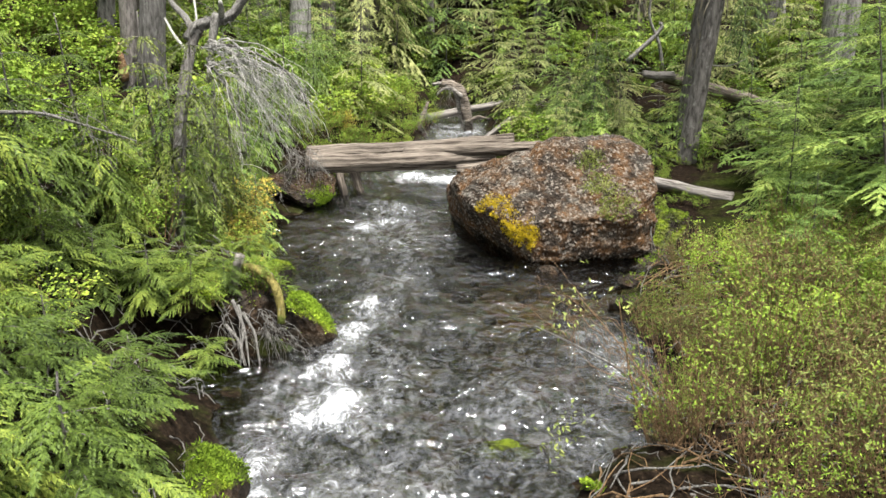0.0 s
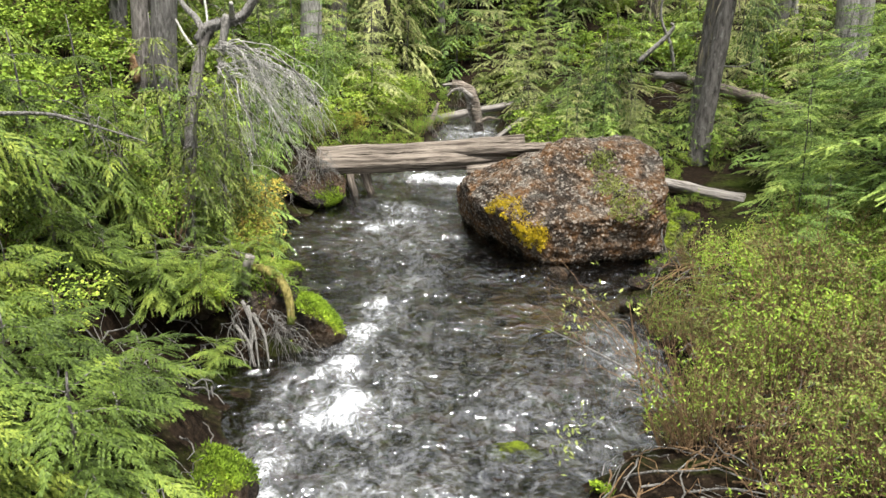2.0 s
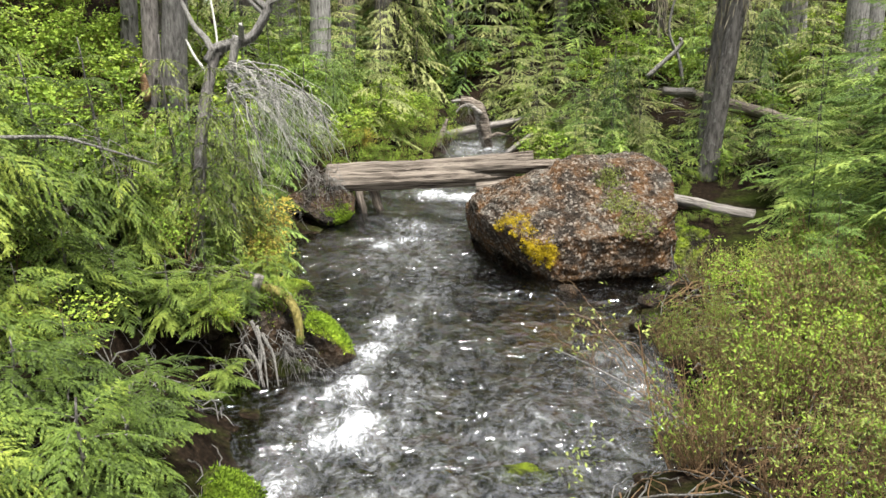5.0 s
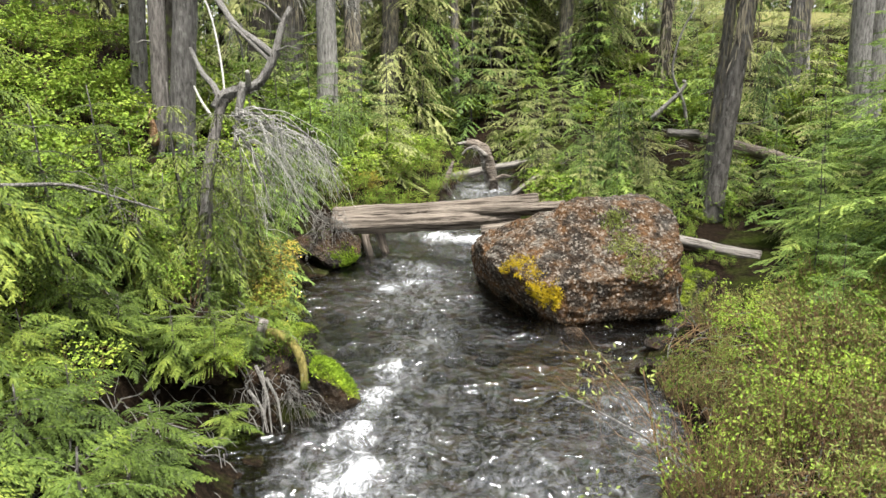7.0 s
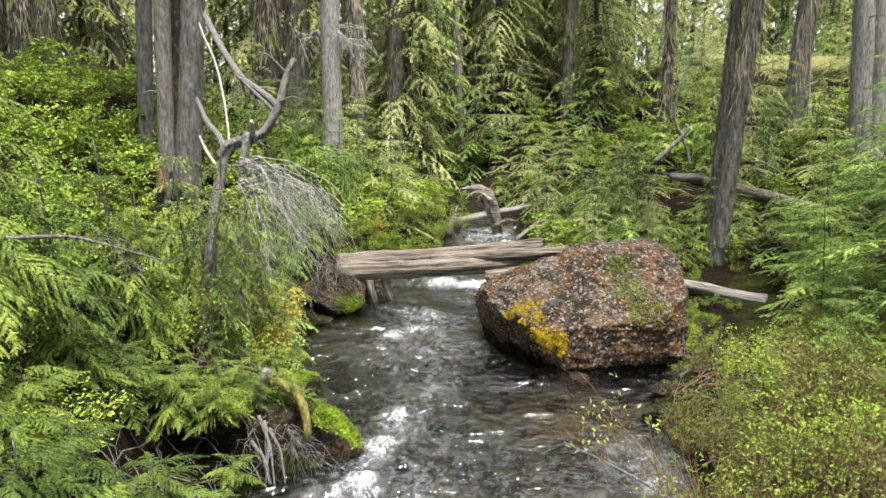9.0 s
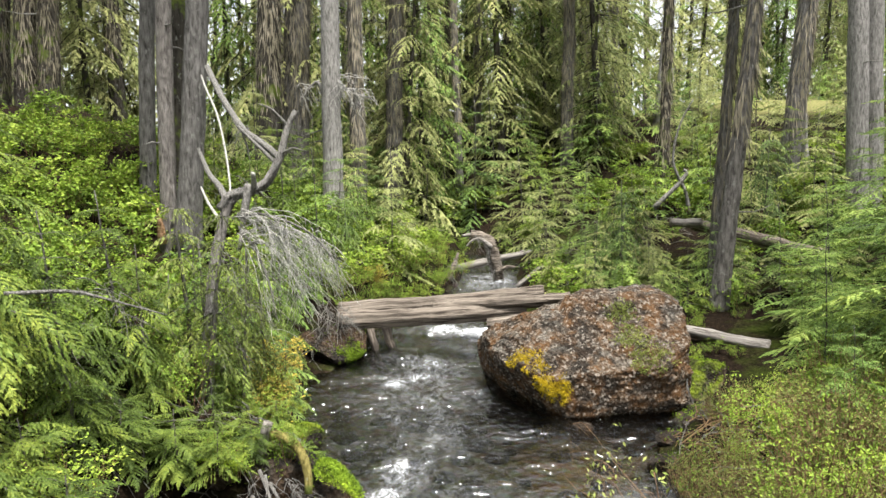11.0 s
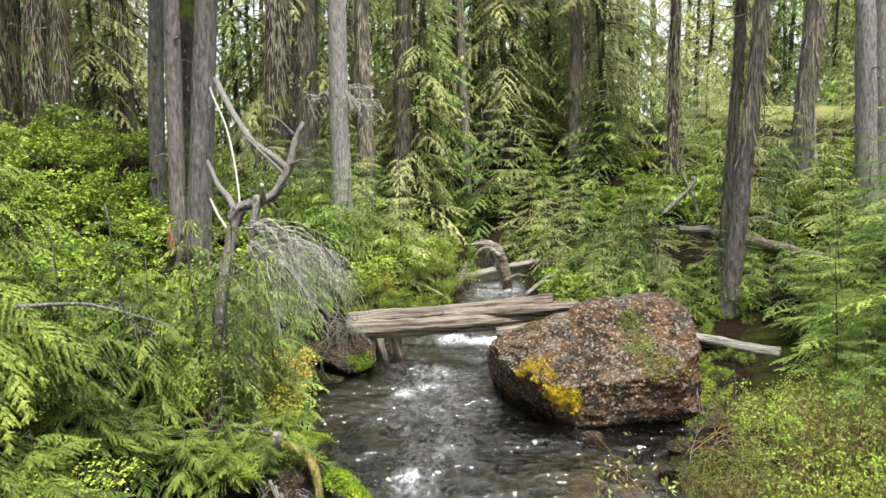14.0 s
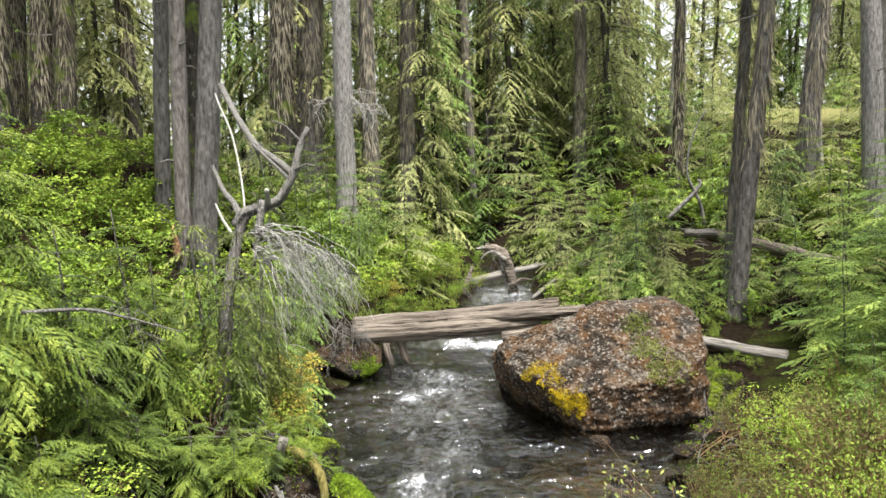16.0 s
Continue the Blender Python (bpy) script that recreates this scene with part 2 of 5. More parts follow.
def ground_material():
    m, t, p = nodes_of("forest_floor")
    v = mapped(t)
    a = noise_tex(t, v, 1.1, 6.0)
    b = noise_tex(t, v, 18.0, 5.0, 0.7)
    # soil taken near black: the shade under the plants is put into its colour
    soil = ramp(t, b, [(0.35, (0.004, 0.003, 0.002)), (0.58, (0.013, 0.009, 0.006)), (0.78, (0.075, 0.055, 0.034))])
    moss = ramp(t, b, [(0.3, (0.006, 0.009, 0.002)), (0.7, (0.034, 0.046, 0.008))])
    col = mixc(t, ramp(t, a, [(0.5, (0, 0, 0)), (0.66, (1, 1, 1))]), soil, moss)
    meadow = t.nodes.new("ShaderNodeAttribute")
    meadow.attribute_name = "meadow"
    grass = ramp(t, b, [(0.3, (0.06, 0.07, 0.022)), (0.7, (0.19, 0.175, 0.075))])
    col = mixc(t, meadow.outputs["Fac"], col, grass)
    bed = t.nodes.new("ShaderNodeAttribute")
    bed.attribute_name = "bed"
    vor = nd(t, "ShaderNodeTexVoronoi", Scale=9.0)
    t.links.new(v, vor.inputs["Vector"])
    peb = mixc(t, 0.75, vor.outputs["Color"], (0.5, 0.5, 0.5), "MIX")
    sand = t.nodes.new("ShaderNodeAttribute")
    sand.attribute_name = "sand"
    peb = mixc(t, 1.0, peb, mixc(t, sand.outputs["Fac"], (0.125, 0.112, 0.085), (0.34, 0.25, 0.11)), "MULTIPLY")
    col = mixc(t, bed.outputs["Fac"], col, peb)
    t.links.new(col, p.inputs["Base Color"])
    p.inputs["Roughness"].default_value = 0.95
    p.inputs["Specular IOR Level"].default_value = 0.03
    bump(t, p, b, 0.8, 0.05)
    return m


def rock_material(name, dark, light, rust=0.0, speck=0.5, moss=0.0, crusted=False):
    """Lumpy conglomerate with pale lichen specks."""
    m, t, p = nodes_of(name)
    v = mapped(t)
    vor = nd(t, "ShaderNodeTexVoronoi", Scale=21.0)
    t.links.new(v, vor.inputs["Vector"])
    fine = noise_tex(t, v, 38, 6.0, 0.75)
    mid = noise_tex(t, v, 4.5, 5.0, 0.6)
    col = ramp(t, fine, [(0.3, dark), (0.52, tuple((a + b) * 0.42 for a, b in zip(dark, light))), (0.72, light)])
    tone = t.nodes.new("ShaderNodeRGBToBW")
    t.links.new(vor.outputs["Color"], tone.inputs[0])
    col = mixc(t, 0.8, col, ramp(t, tone.outputs[0], [(0.25, (0.15, 0.14, 0.13)), (0.55, (0.75, 0.72, 0.7)), (0.8, (1.0, 1.0, 1.0))]), "MULTIPLY")
    if rust:
        col = mixc(t, ramp(t, mid, [(0.40, (0, 0, 0)), (0.58, (rust, rust, rust))]), col, (0.115, 0.058, 0.022))
    if moss:
        g = t.nodes.new("ShaderNodeNewGeometry")
        sep = t.nodes.new("ShaderNodeSeparateXYZ")
        t.links.new(g.outputs["Normal"], sep.inputs[0])
        up = nd(t, "ShaderNodeMath")
        up.operation = "MULTIPLY"
        t.links.new(sep.outputs[2], up.inputs[0])
        t.links.new(mid, up.inputs[1])
        col = mixc(t, ramp(t, up.outputs[0], [(0.36 - 0.25 * moss, (0, 0, 0)), (0.5 - 0.25 * moss, (1, 1, 1))]), col, (0.15, 0.20, 0.015))
    stain = noise_tex(t, v, 2.3, 5.0, 0.7, 0.6)
    col = mixc(t, ramp(t, stain, [(0.42, (0.85, 0.85, 0.85)), (0.55, (0, 0, 0))]), col, (0.016, 0.014, 0.012))
    crust = ramp(t, noise_tex(t, v, 9.0, 6.0, 0.8), [(0.56, (0, 0, 0)), (0.66, (speck, speck, speck))])
    col = mixc(t, crust, col, (0.27, 0.26, 0.235))
    if crusted:
        # grey lichen crust on the upper faces, white pebbles set in the mass
        g = t.nodes.new("ShaderNodeNewGeometry")
        sep = t.nodes.new("ShaderNodeSeparateXYZ")
        t.links.new(g.outputs["True Normal"], sep.inputs[0])
        top = nd(t, "ShaderNodeMath")
        top.operation = "MULTIPLY_ADD"
        t.links.new(noise_tex(t, v, 1.6, 5.0, 0.7), top.inputs[0])
        top.inputs[1].default_value = 0.65
        half = nd(t, "ShaderNodeMath")
        half.operation = "MULTIPLY"
        half.inputs[1].default_value = 0.5
        t.links.new(sep.outputs[2], half.inputs[0])
        t.links.new(half.outputs[0], top.inputs[2])
        lich = ramp(t, fine, [(0.40, (0.045, 0.042, 0.036)), (0.54, (0.17, 0.165, 0.145)), (0.68, (0.34, 0.33, 0.30))])
        col = mixc(t, ramp(t, top.outputs[0], [(0.74, (0, 0, 0)), (0.88, (0.7, 0.7, 0.7))]), col, lich)
        peb = nd(t, "ShaderNodeTexVoronoi", Scale=34.0)
        t.links.new(v, peb.inputs["Vector"])
        one = t.nodes.new("ShaderNodeRGBToBW")
        t.links.new(peb.outputs["Color"], one.inputs[0])
        col = mixc(t, ramp(t, one.outputs[0], [(0.72, (0, 0, 0)), (0.78, (0.45, 0.45, 0.45))]), col, (0.34, 0.31, 0.27))
    t.links.new(col, p.inputs["Base Color"])
    p.inputs["Roughness"].default_value = 0.85
    p.inputs["Specular IOR Level"].default_value = 0.08
    add = nd(t, "ShaderNodeMath")
    add.operation = "ADD"
    t.links.new(vor.outputs["Distance"], add.inputs[0])
    t.links.new(fine, add.inputs[1])
    bump(t, p, add.outputs[0], 1.0, 0.06)
    return m


def water_material():
    m, t, p = nodes_of("creek_water")
    v = mapped(t, (0.8, 1.0, 1))
    ripple = noise_tex(t, v, 4.5, 3.0, 0.55, 1.2)
    fine = noise_tex(t, v, 20.0, 2.0, 0.5, 0.5)
    h = nd(t, "ShaderNodeMath")
    h.operation = "MULTIPLY_ADD"
    t.links.new(fine, h.inputs[0])
    h.inputs[1].default_value = 0.16
    t.links.new(ripple, h.inputs[2])
    b = nd(t, "ShaderNodeBump", Strength=1.0, Distance=0.075)
    t.links.new(h.outputs[0], b.inputs["Height"])
    clear = t.nodes.new("ShaderNodeBsdfTransparent")
    clear.inputs[0].default_value = (0.50, 0.50, 0.45, 1)
    gloss = nd(t, "ShaderNodeBsdfGlossy", Roughness=0.10)
    gloss.inputs[0].default_value = (0.96, 0.98, 1, 1)
    t.links.new(b.outputs[0], gloss.inputs["Normal"])
    fr = nd(t, "ShaderNodeFresnel", IOR=1.85)
    t.links.new(b.outputs[0], fr.inputs["Normal"])
    mx = t.nodes.new("ShaderNodeMixShader")
    t.links.new(fr.outputs[0], mx.inputs[0])
    t.links.new(clear.outputs[0], mx.inputs[1])
    t.links.new(gloss.outputs[0], mx.inputs[2])
    at = t.nodes.new("ShaderNodeAttribute")
    at.attribute_name = "foam_and_glint"
    web = noise_tex(t, mapped(t, (1.3, 0.75, 1)), 7.0, 9.0, 0.78, 1.4)
    s = nd(t, "ShaderNodeMath")
    s.operation = "ADD"
    t.links.new(at.outputs["Fac"], s.inputs[0])
    t.links.new(web, s.inputs[1])
    # low stops lay a grey veil on the water, a painted sky reflection
    mask = ramp(t, s.outputs[0], [(0.53, (0, 0, 0)), (0.70, (0.13, 0.13, 0.13)), (0.82, (0.38, 0.38, 0.38)), (0.98, (0.85, 0.85, 0.85))])
    t.links.new(ramp(t, web, [(0.36, (0.14, 0.15, 0.165)), (0.50, (0.34, 0.355, 0.375)), (0.64, (0.54, 0.56, 0.58))]), p.inputs["Base Color"])
    p.inputs["Roughness"].default_value = 0.55
    t.links.new(b.outputs[0], p.inputs["Normal"])
    m2 = t.nodes.new("ShaderNodeMixShader")
    t.links.new(mask, m2.inputs[0])
    t.links.new(mx.outputs[0], m2.inputs[1])
    t.links.new(p.outputs[0], m2.inputs[2])
    t.links.new(m2.outputs[0], t.nodes["Material Output"].inputs[0])
    return m


M_GROUND = ground_material()
M_ROCK = rock_material("conglomerate", (0.012, 0.010, 0.008), (0.24, 0.20, 0.16), 0.85, 0.6, 0.0, True)
M_ROCKMOSS = rock_material("mossy_rock", (0.025, 0.022, 0.018), (0.17, 0.15, 0.12), 0.3, 0.2, 0.75)
M_STONE = rock_material("creek_stone", (0.022, 0.019, 0.016), (0.12, 0.105, 0.085), 0.3, 0.0)
M_WATER = water_material()

# ---- ground and creek ----
SHORE_Y = [2.0, 4.0, 6.15, 7.1, 8.4, 9.3, 9.9, 12.0, 13.2, 14.5, 16.0, 18.0, 22.0, 28.0, 40.0]
SHORE_L = [-1.2, -1.25, -1.36, -1.68, -1.62, -1.28, -1.78, -2.25, -2.35, -1.9, -1.62, -0.7, 0.0, -5.5, -16.0]
RIGHT_Y = [2.0, 5.0, 5.9, 6.4, 6.9, 8.2, 9.7, 10.7, 11.3, 12.5, 14.0, 15.5, 18.0, 22.0, 28.0, 40.0]
SHORE_R = [0.6, 0.6, 0.7, 0.9, 1.55, 1.95, 1.88, 2.1, 2.85, 3.0, 2.2, 1.0, 1.0, 1.1, -3.7, -13.5]


def water_level(y):
    return np.interp(y, [10.5, 13.0, 15.0, 16.0, 19.0, 23.0, 40.0], [0.0, 0.08, 0.24, 0.38, 0.5, 0.85, 1.6])


def height(x, y):
    x, y = np.asarray(x, float), np.asarray(y, float)
    xl = np.interp(y, SHORE_Y, SHORE_L) + 0.10 * fbm(x * 0 + 3, y, 0.8)
    xr = np.interp(y, RIGHT_Y, SHORE_R) + 0.10 * fbm(x * 0 + 8, y, 0.7)
    w = water_level(y)
    dl, dr = xl - x, x - xr
    left = 0.42 * smooth(0, 0.45, dl) + 0.36 * np.minimum(np.maximum(dl, 0), 9) + 0.12 * np.maximum(dl - 9, 0)
    left = left * smooth(45, 25, np.abs(dl)) + 3.5 * smooth(25, 45, dl)
    front = smooth(4.5, 9.0, y)
    left = left * (0.45 + 0.55 * front) * (1 - 0.97 * np.exp(-(((x + 2.2) / 0.62) ** 4 + ((y - 8.05) / 0.72) ** 4)))
    left = left * (1 - 0.95 * np.exp(-(((x + 2.25) / 0.5) ** 4 + ((y - 13.9) / 0.7) ** 4)))
    right = 0.2 * smooth(0, 0.4, dr) + 0.10 * np.minimum(np.maximum(dr, 0), 14) + smooth(0.3, 5, dr) * np.clip(y - 16, 0, 16) * 0.085
    right = right + smooth(1.5, 4, dr) * smooth(11, 7, y) * 0.25
    back = smooth(18, 34, y) * 0.6 * smooth(0.0, 2.0, np.maximum(dl, dr))
    depth = np.minimum(np.maximum(-dl, 0), np.maximum(-dr, 0))
    bed = -0.34 * smooth(0, 0.55, depth)
    out = w + bed + np.where(dl > 0, left, 0) + np.where(dr > 0, right, 0) + back
    out = out + (0.09 * fbm(x, y, 1.2) + 0.03 * fbm(x, y, 0.25)) * (0.4 + 0.6 * smooth(0, 0.5, np.maximum(dl, dr)))
    out = out + 0.5 * smooth(25, 36, y) * smooth(0.20, 0.30, x / np.maximum(y, 1.0))
    return out * smooth(300, 60, np.hypot(x, y)) + 2.0 * smooth(60, 300, np.hypot(x, y))


gx = np.concatenate([-np.geomspace(900, 14.5, 24), np.arange(-14, 14.01, 0.16), np.geomspace(14.5, 900, 24)])
gy = np.concatenate([-np.geomspace(900, 0.5, 26), np.arange(0, 34.01, 0.16), np.geomspace(35, 1200, 26)])
GX, GY = np.meshgrid(gx, gy, indexing="ij")
GZ = height(GX, GY)
ii, jj = np.meshgrid(np.arange(len(gx) - 1), np.arange(len(gy) - 1), indexing="ij")
q = ii * len(gy) + jj
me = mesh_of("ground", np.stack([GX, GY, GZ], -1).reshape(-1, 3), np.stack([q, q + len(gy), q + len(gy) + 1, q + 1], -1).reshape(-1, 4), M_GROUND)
dl = np.interp(GY, SHORE_Y, SHORE_L) - GX
dr = GX - np.interp(GY, RIGHT_Y, SHORE_R)
me.attributes.new("bed", "FLOAT", "POINT").data.foreach_set("value", smooth(-0.02, -0.2, np.maximum(dl, dr)).ravel().astype(np.float32))
me.attributes.new("sand", "FLOAT", "POINT").data.foreach_set("value", np.exp(-((GX - 1.6) / 0.9) ** 2 - ((GY - 10.7) / 0.7) ** 2).ravel().astype(np.float32))
me.attributes.new("meadow", "FLOAT", "POINT").data.foreach_set(
    "value", (smooth(29, 31, GY) * smooth(0.25, 0.29, GX / np.maximum(GY, 1)) * smooth(0.44, 0.38, GX / np.maximum(GY, 1)) * smooth(60, 40, GY)).ravel().astype(np.float32))
ground = tagged(part("ground", me), "forest soil with moss and dead needles, darkened in colour for shade", "ground", kind="structure")

# churned white water, and weak pale patches painted for sky reflection: place, radii, strength
RAPIDS = [(-0.92, 7.45, 0.34, 0.5, 0.40), (-0.98, 8.3, 0.24, 0.6, 0.40), (-0.86, 9.1, 0.2, 0.55, 0.38), (-0.7, 9.9, 0.25, 0.5, 0.30), (-0.62, 7.15, 0.2, 0.3, 0.32), (-1.4, 7.7, 0.2, 0.6, 0.22),
          (-1.32, 6.3, 0.22, 0.8, 0.34), (-0.44, 7.7, 0.08, 0.5, 0.26), (-0.5, 6.2, 0.9, 0.9, 0.17), (0.15, 15.5, 0.45, 0.3, 0.6), (-0.5, 15.7, 0.4, 0.3, 0.42)]
RIFFLES_AND_GLINTS = [(-1.15, 13.15, 0.25, 0.22, 0.36), (-0.75, 13.4, 0.25, 0.3, 0.28), (-0.7, 14.1, 0.5, 0.4, 0.22), (-0.6, 12.3, 0.25, 0.25, 0.20), (0.4, 20.0, 0.7, 1.0, 0.3), (-0.6, 7.4, 0.9, 2.4, 0.11), (0.7, 7.2, 0.9, 1.4, 0.12),
           (1.6, 8.6, 0.4, 1.3, 0.17), (-0.7, 13.2, 1.0, 2.6, 0.12), (-0.5, 10.8, 0.5, 0.9, 0.16), (-0.2, 14.9, 0.7, 0.8, 0.14)]
wx, wy = np.arange(-2.8, 3.6, 0.045), np.concatenate([np.arange(-4, 4, 0.25), np.arange(4, 17, 0.045), np.arange(17, 25, 0.12)])
WX, WY = np.meshgrid(wx, wy, indexing="ij")
foam_and_glint = np.zeros_like(WX)
for fx, fy, rx, ry, s in RAPIDS + RIFFLES_AND_GLINTS:
    foam_and_glint = np.maximum(foam_and_glint, s * np.exp(-((WX - fx) / rx) ** 2 - ((WY - fy) / ry) ** 2))
foam_and_glint = foam_and_glint * np.clip(0.95 + 0.8 * fbm(WX * 1.5, WY * 0.9, 0.32, 4), 0.2, 1.3)
# still, clear pools, and shade by the bridge end painted as darker water: place, radii
for fx, fy, rx, ry in [(1.5, 10.9, 1.3, 1.0), (-2.0, 13.4, 0.5, 0.9), (-1.8, 10.8, 0.5, 1.0), (-1.75, 7.8, 0.35, 0.6)]:
    foam_and_glint = foam_and_glint - 0.2 * np.exp(-((WX - fx) / rx) ** 2 - ((WY - fy) / ry) ** 2)
fast = smooth(1.8, -0.4, WX) * 0.4 + 0.6
WZ = water_level(WY) + fast * (0.085 * fbm(WX * 0.8, WY, 0.6, 4) + 0.04 * fbm(WX + 5, WY * 1.2, 0.22, 3)) + 0.14 * np.maximum(foam_and_glint, 0) * (0.6 + fbm(WX, WY, 0.22, 4))
ii, jj = np.meshgrid(np.arange(len(wx) - 1), np.arange(len(wy) - 1), indexing="ij")
q = ii * len(wy) + jj
me = mesh_of("creek", np.stack([WX, WY, WZ], -1).reshape(-1, 3), np.stack([q, q + len(wy), q + len(wy) + 1, q + 1], -1).reshape(-1, 4), M_WATER)
me.attributes.new("foam_and_glint", "FLOAT", "POINT").data.foreach_set("value", foam_and_glint.ravel().astype(np.float32))
creek = tagged(part("creek_water", me), "clear shallow creek with white rapids", "water", kind="structure")


# ---- rocks ----
def rock_mesh(name, dims, planes=(), rough=0.06, box=0.75, seed=1, sub=5, material=None, pebble=0.0):
    """A worn block: a boxy ellipsoid, cut by planes and roughened."""
    bm = bmesh.new()
    bmesh.ops.create_icosphere(bm, subdivisions=sub, radius=1)
    v = np.array([c.co[:] for c in bm.verts])
    f = np.array([[c.index for c in fc.verts] for fc in bm.faces])
    bm.free()
    v /= (np.abs(v) ** (2 / box)).sum(1)[:, None] ** (box / 2)
    v *= np.asarray(dims) * 0.5
    for nx, ny, nz, d in planes:
        n = np.array([nx, ny, nz], float)
        n /= np.linalg.norm(n)
        over = v @ n - d
        v -= np.where(over > 0, over * 0.93, 0)[:, None] * n
    nor = v / (np.linalg.norm(v, axis=1)[:, None] + 1e-9)
    size = max(dims)
    o = seed * 13.7
    lump = fbm(v[:, 0] + o + v[:, 2] * 0.7, v[:, 1] - v[:, 2] * 0.9 + o, size * 0.3, 3) + 0.7 * fbm(v[:, 0] - v[:, 1] + o, v[:, 2] * 1.3 + v[:, 1] * 0.4, size * 0.12, 4)
    v += nor * (lump * rough * size)[:, None]
    if pebble:
        a, b = v[:, 0] + 0.6 * v[:, 1] + o, v[:, 2] - 0.5 * v[:, 1] + o
        chips = np.abs(fbm(a, b, 0.16, 2)) + 0.6 * np.abs(fbm(a + 5, b, 0.07, 2)) - 0.2
        crack = np.exp(-(fbm(a * 0.7 - 3, b, 0.9, 3) / 0.03) ** 2)
        v += nor * (pebble * 2.2 * chips - 0.03 * crack)[:, None]
    return mesh_of(name, v, f, material)


boulder = empty("boulder", (1.57, 12.82, -0.03))
me = rock_mesh("boulder_stone", (2.95, 3.0, 2.3), [(-0.70, -0.38, -0.60, 0.95), (-0.42, -0.30, 0.86, 0.80), (-0.3, 0.45, 0.84, 0.84), (-1, -0.25, 0, 1.30), (0, 0, 1, 0.92), (0.50, -0.05, 0.86, 1.26),
               (1, -0.15, 0.1, 1.27), (-0.02, -0.62, 0.78, 0.80), (0.08, -1, -0.14, 1.16), (-0.72, -0.7, 0.05, 1.34), (0.6, -0.8, 0.1, 1.40), (0.1, -0.62, -0.78, 1.0)], 0.026, 0.64, 3, 7, M_ROCK, 0.032)
stone = part("stone", me, boulder)
stone.location = (0, 0, 0.5)
tagged(boulder, "big rusty brown conglomerate boulder with lichen and ochre moss", "boulder")


def moss_on(name, ob, spots, material, count, size, seed, parent, label="", up=None):
    """Tufts of moss on a rock's faces round the given spots (x, y, z, radius in the rock's own space)."""
    r = np.random.default_rng(seed)
    mesh = ob.data
    n = len(mesh.polygons)
    c, nr = np.empty(n * 3, np.float32), np.empty(n * 3, np.float32)
    mesh.polygons.foreach_get("center", c)
    mesh.polygons.foreach_get("normal", nr)
    c, nr = c.reshape(-1, 3), nr.reshape(-1, 3)
    weight = np.zeros(n)
    for x, y, z, rad in spots:
        d = np.linalg.norm((c - (x, y, z)), axis=1) / rad
        weight = np.maximum(weight, np.clip(1.25 - d + 0.9 * fbm(c[:, 0] * 1.0, c[:, 1] + c[:, 2], rad * 0.5, 3), 0, 1))
    if up is not None:
        weight *= smooth(up, up + 0.3, nr[:, 2])
    pick = r.choice(n, count, p=weight / weight.sum())
    base = c[pick] + r.normal(0, 0.012, (count, 3))
    tip = nr[pick] + r.normal(0, 0.75, (count, 3))
    v, f = leaf_faces(base - nr[pick] * 0.004, tip, r.normal(0, 1, (count, 3)), size * r.uniform(0.5, 1.3, count), size * 0.45, True)
    return tagged(part(name, mesh_of(name, v, f, material, True), parent, label), kind="stuff")


# ---- log bridge ----
def log(name, a, b, r0, r1, material, label, category="log", sides=20, wob=0.03, rough=0.3, group=""):
    a, b = Vector(a), Vector(b)
    L = (b - a).length
    n = max(8, int(L / 0.12))
    p = bent((0, 0, 0), (L, 0, 0), 0.0, n, wob)
    v, f = tube(p, np.linspace(r0, r1, n), sides, rough, 1.6)
    k = len(p) * sides
    body = v[:k].reshape(len(p), sides, 3)
    turn = np.arange(sides) / sides * 2 * np.pi
    u = fbm(np.cos(turn)[None] * 9 + a[0] * 3 + p[:, :1] * 0.5, np.sin(turn)[None] * 9 + a[1] + p[:, :1] * 0.35, 1.6, 3)
    groove = 1 - 0.20 * np.exp(-(u / 0.06) ** 2) + 0.08 * u
    v[:k] = (p[:, None] + (body - p[:, None]) * groove[..., None]).reshape(-1, 3)
    ob = part(name, mesh_of(name, v, f, material))
    ob.matrix_world = Matrix.Translation(a) @ (b - a).to_track_quat("X", "Z").to_matrix().to_4x4()
    return tagged(ob, label, category, group)


for a, b, r0, r1 in [((-2.15, 14.95, 0.84), (1.14, 14.7, 1.14), 0.135, 0.115), ((-2.1, 14.5, 0.74), (0.83, 14.3, 0.94), 0.15, 0.125),
                     ((-0.6, 14.55, 0.95), (1.49, 14.1, 1.13), 0.085, 0.10), ((-2.3, 15.2, 0.66), (0.6, 15.1, 0.86), 0.12, 0.10)]:
    log("bridge_log", a, b, r0, r1, M_LOG, "weathered grey-brown log lying across the creek on a boulder", sides=40, rough=0.22, group="logs across the creek")
log("bridge_log", (0.22, 13.62, 0.84), (1.26, 13.72, 0.97), 0.075, 0.06, M_LOG, "short split grey log resting on the boulder", sides=24, rough=0.4, group="logs across the creek")


# ---- tree trunks ----
def trunk_mesh(name, base, top, r0, r1, material, sides=14, flare=0.35, wob=0.05):
    L = np.linalg.norm(np.subtract(top, base))
    n = max(10, int(L / 0.25))
    p = bent((0, 0, 0), np.subtract(top, base), 0, n, wob)
    s = np.linspace(0, 1, n)
    rad = (r0 * (1 - s) + r1 * s) * (1 + flare * np.exp(-s * L / 0.5))
    v, f = tube(p, rad, sides, 0.10, 0.8)
    return mesh_of(name, v, f, material), p, rad


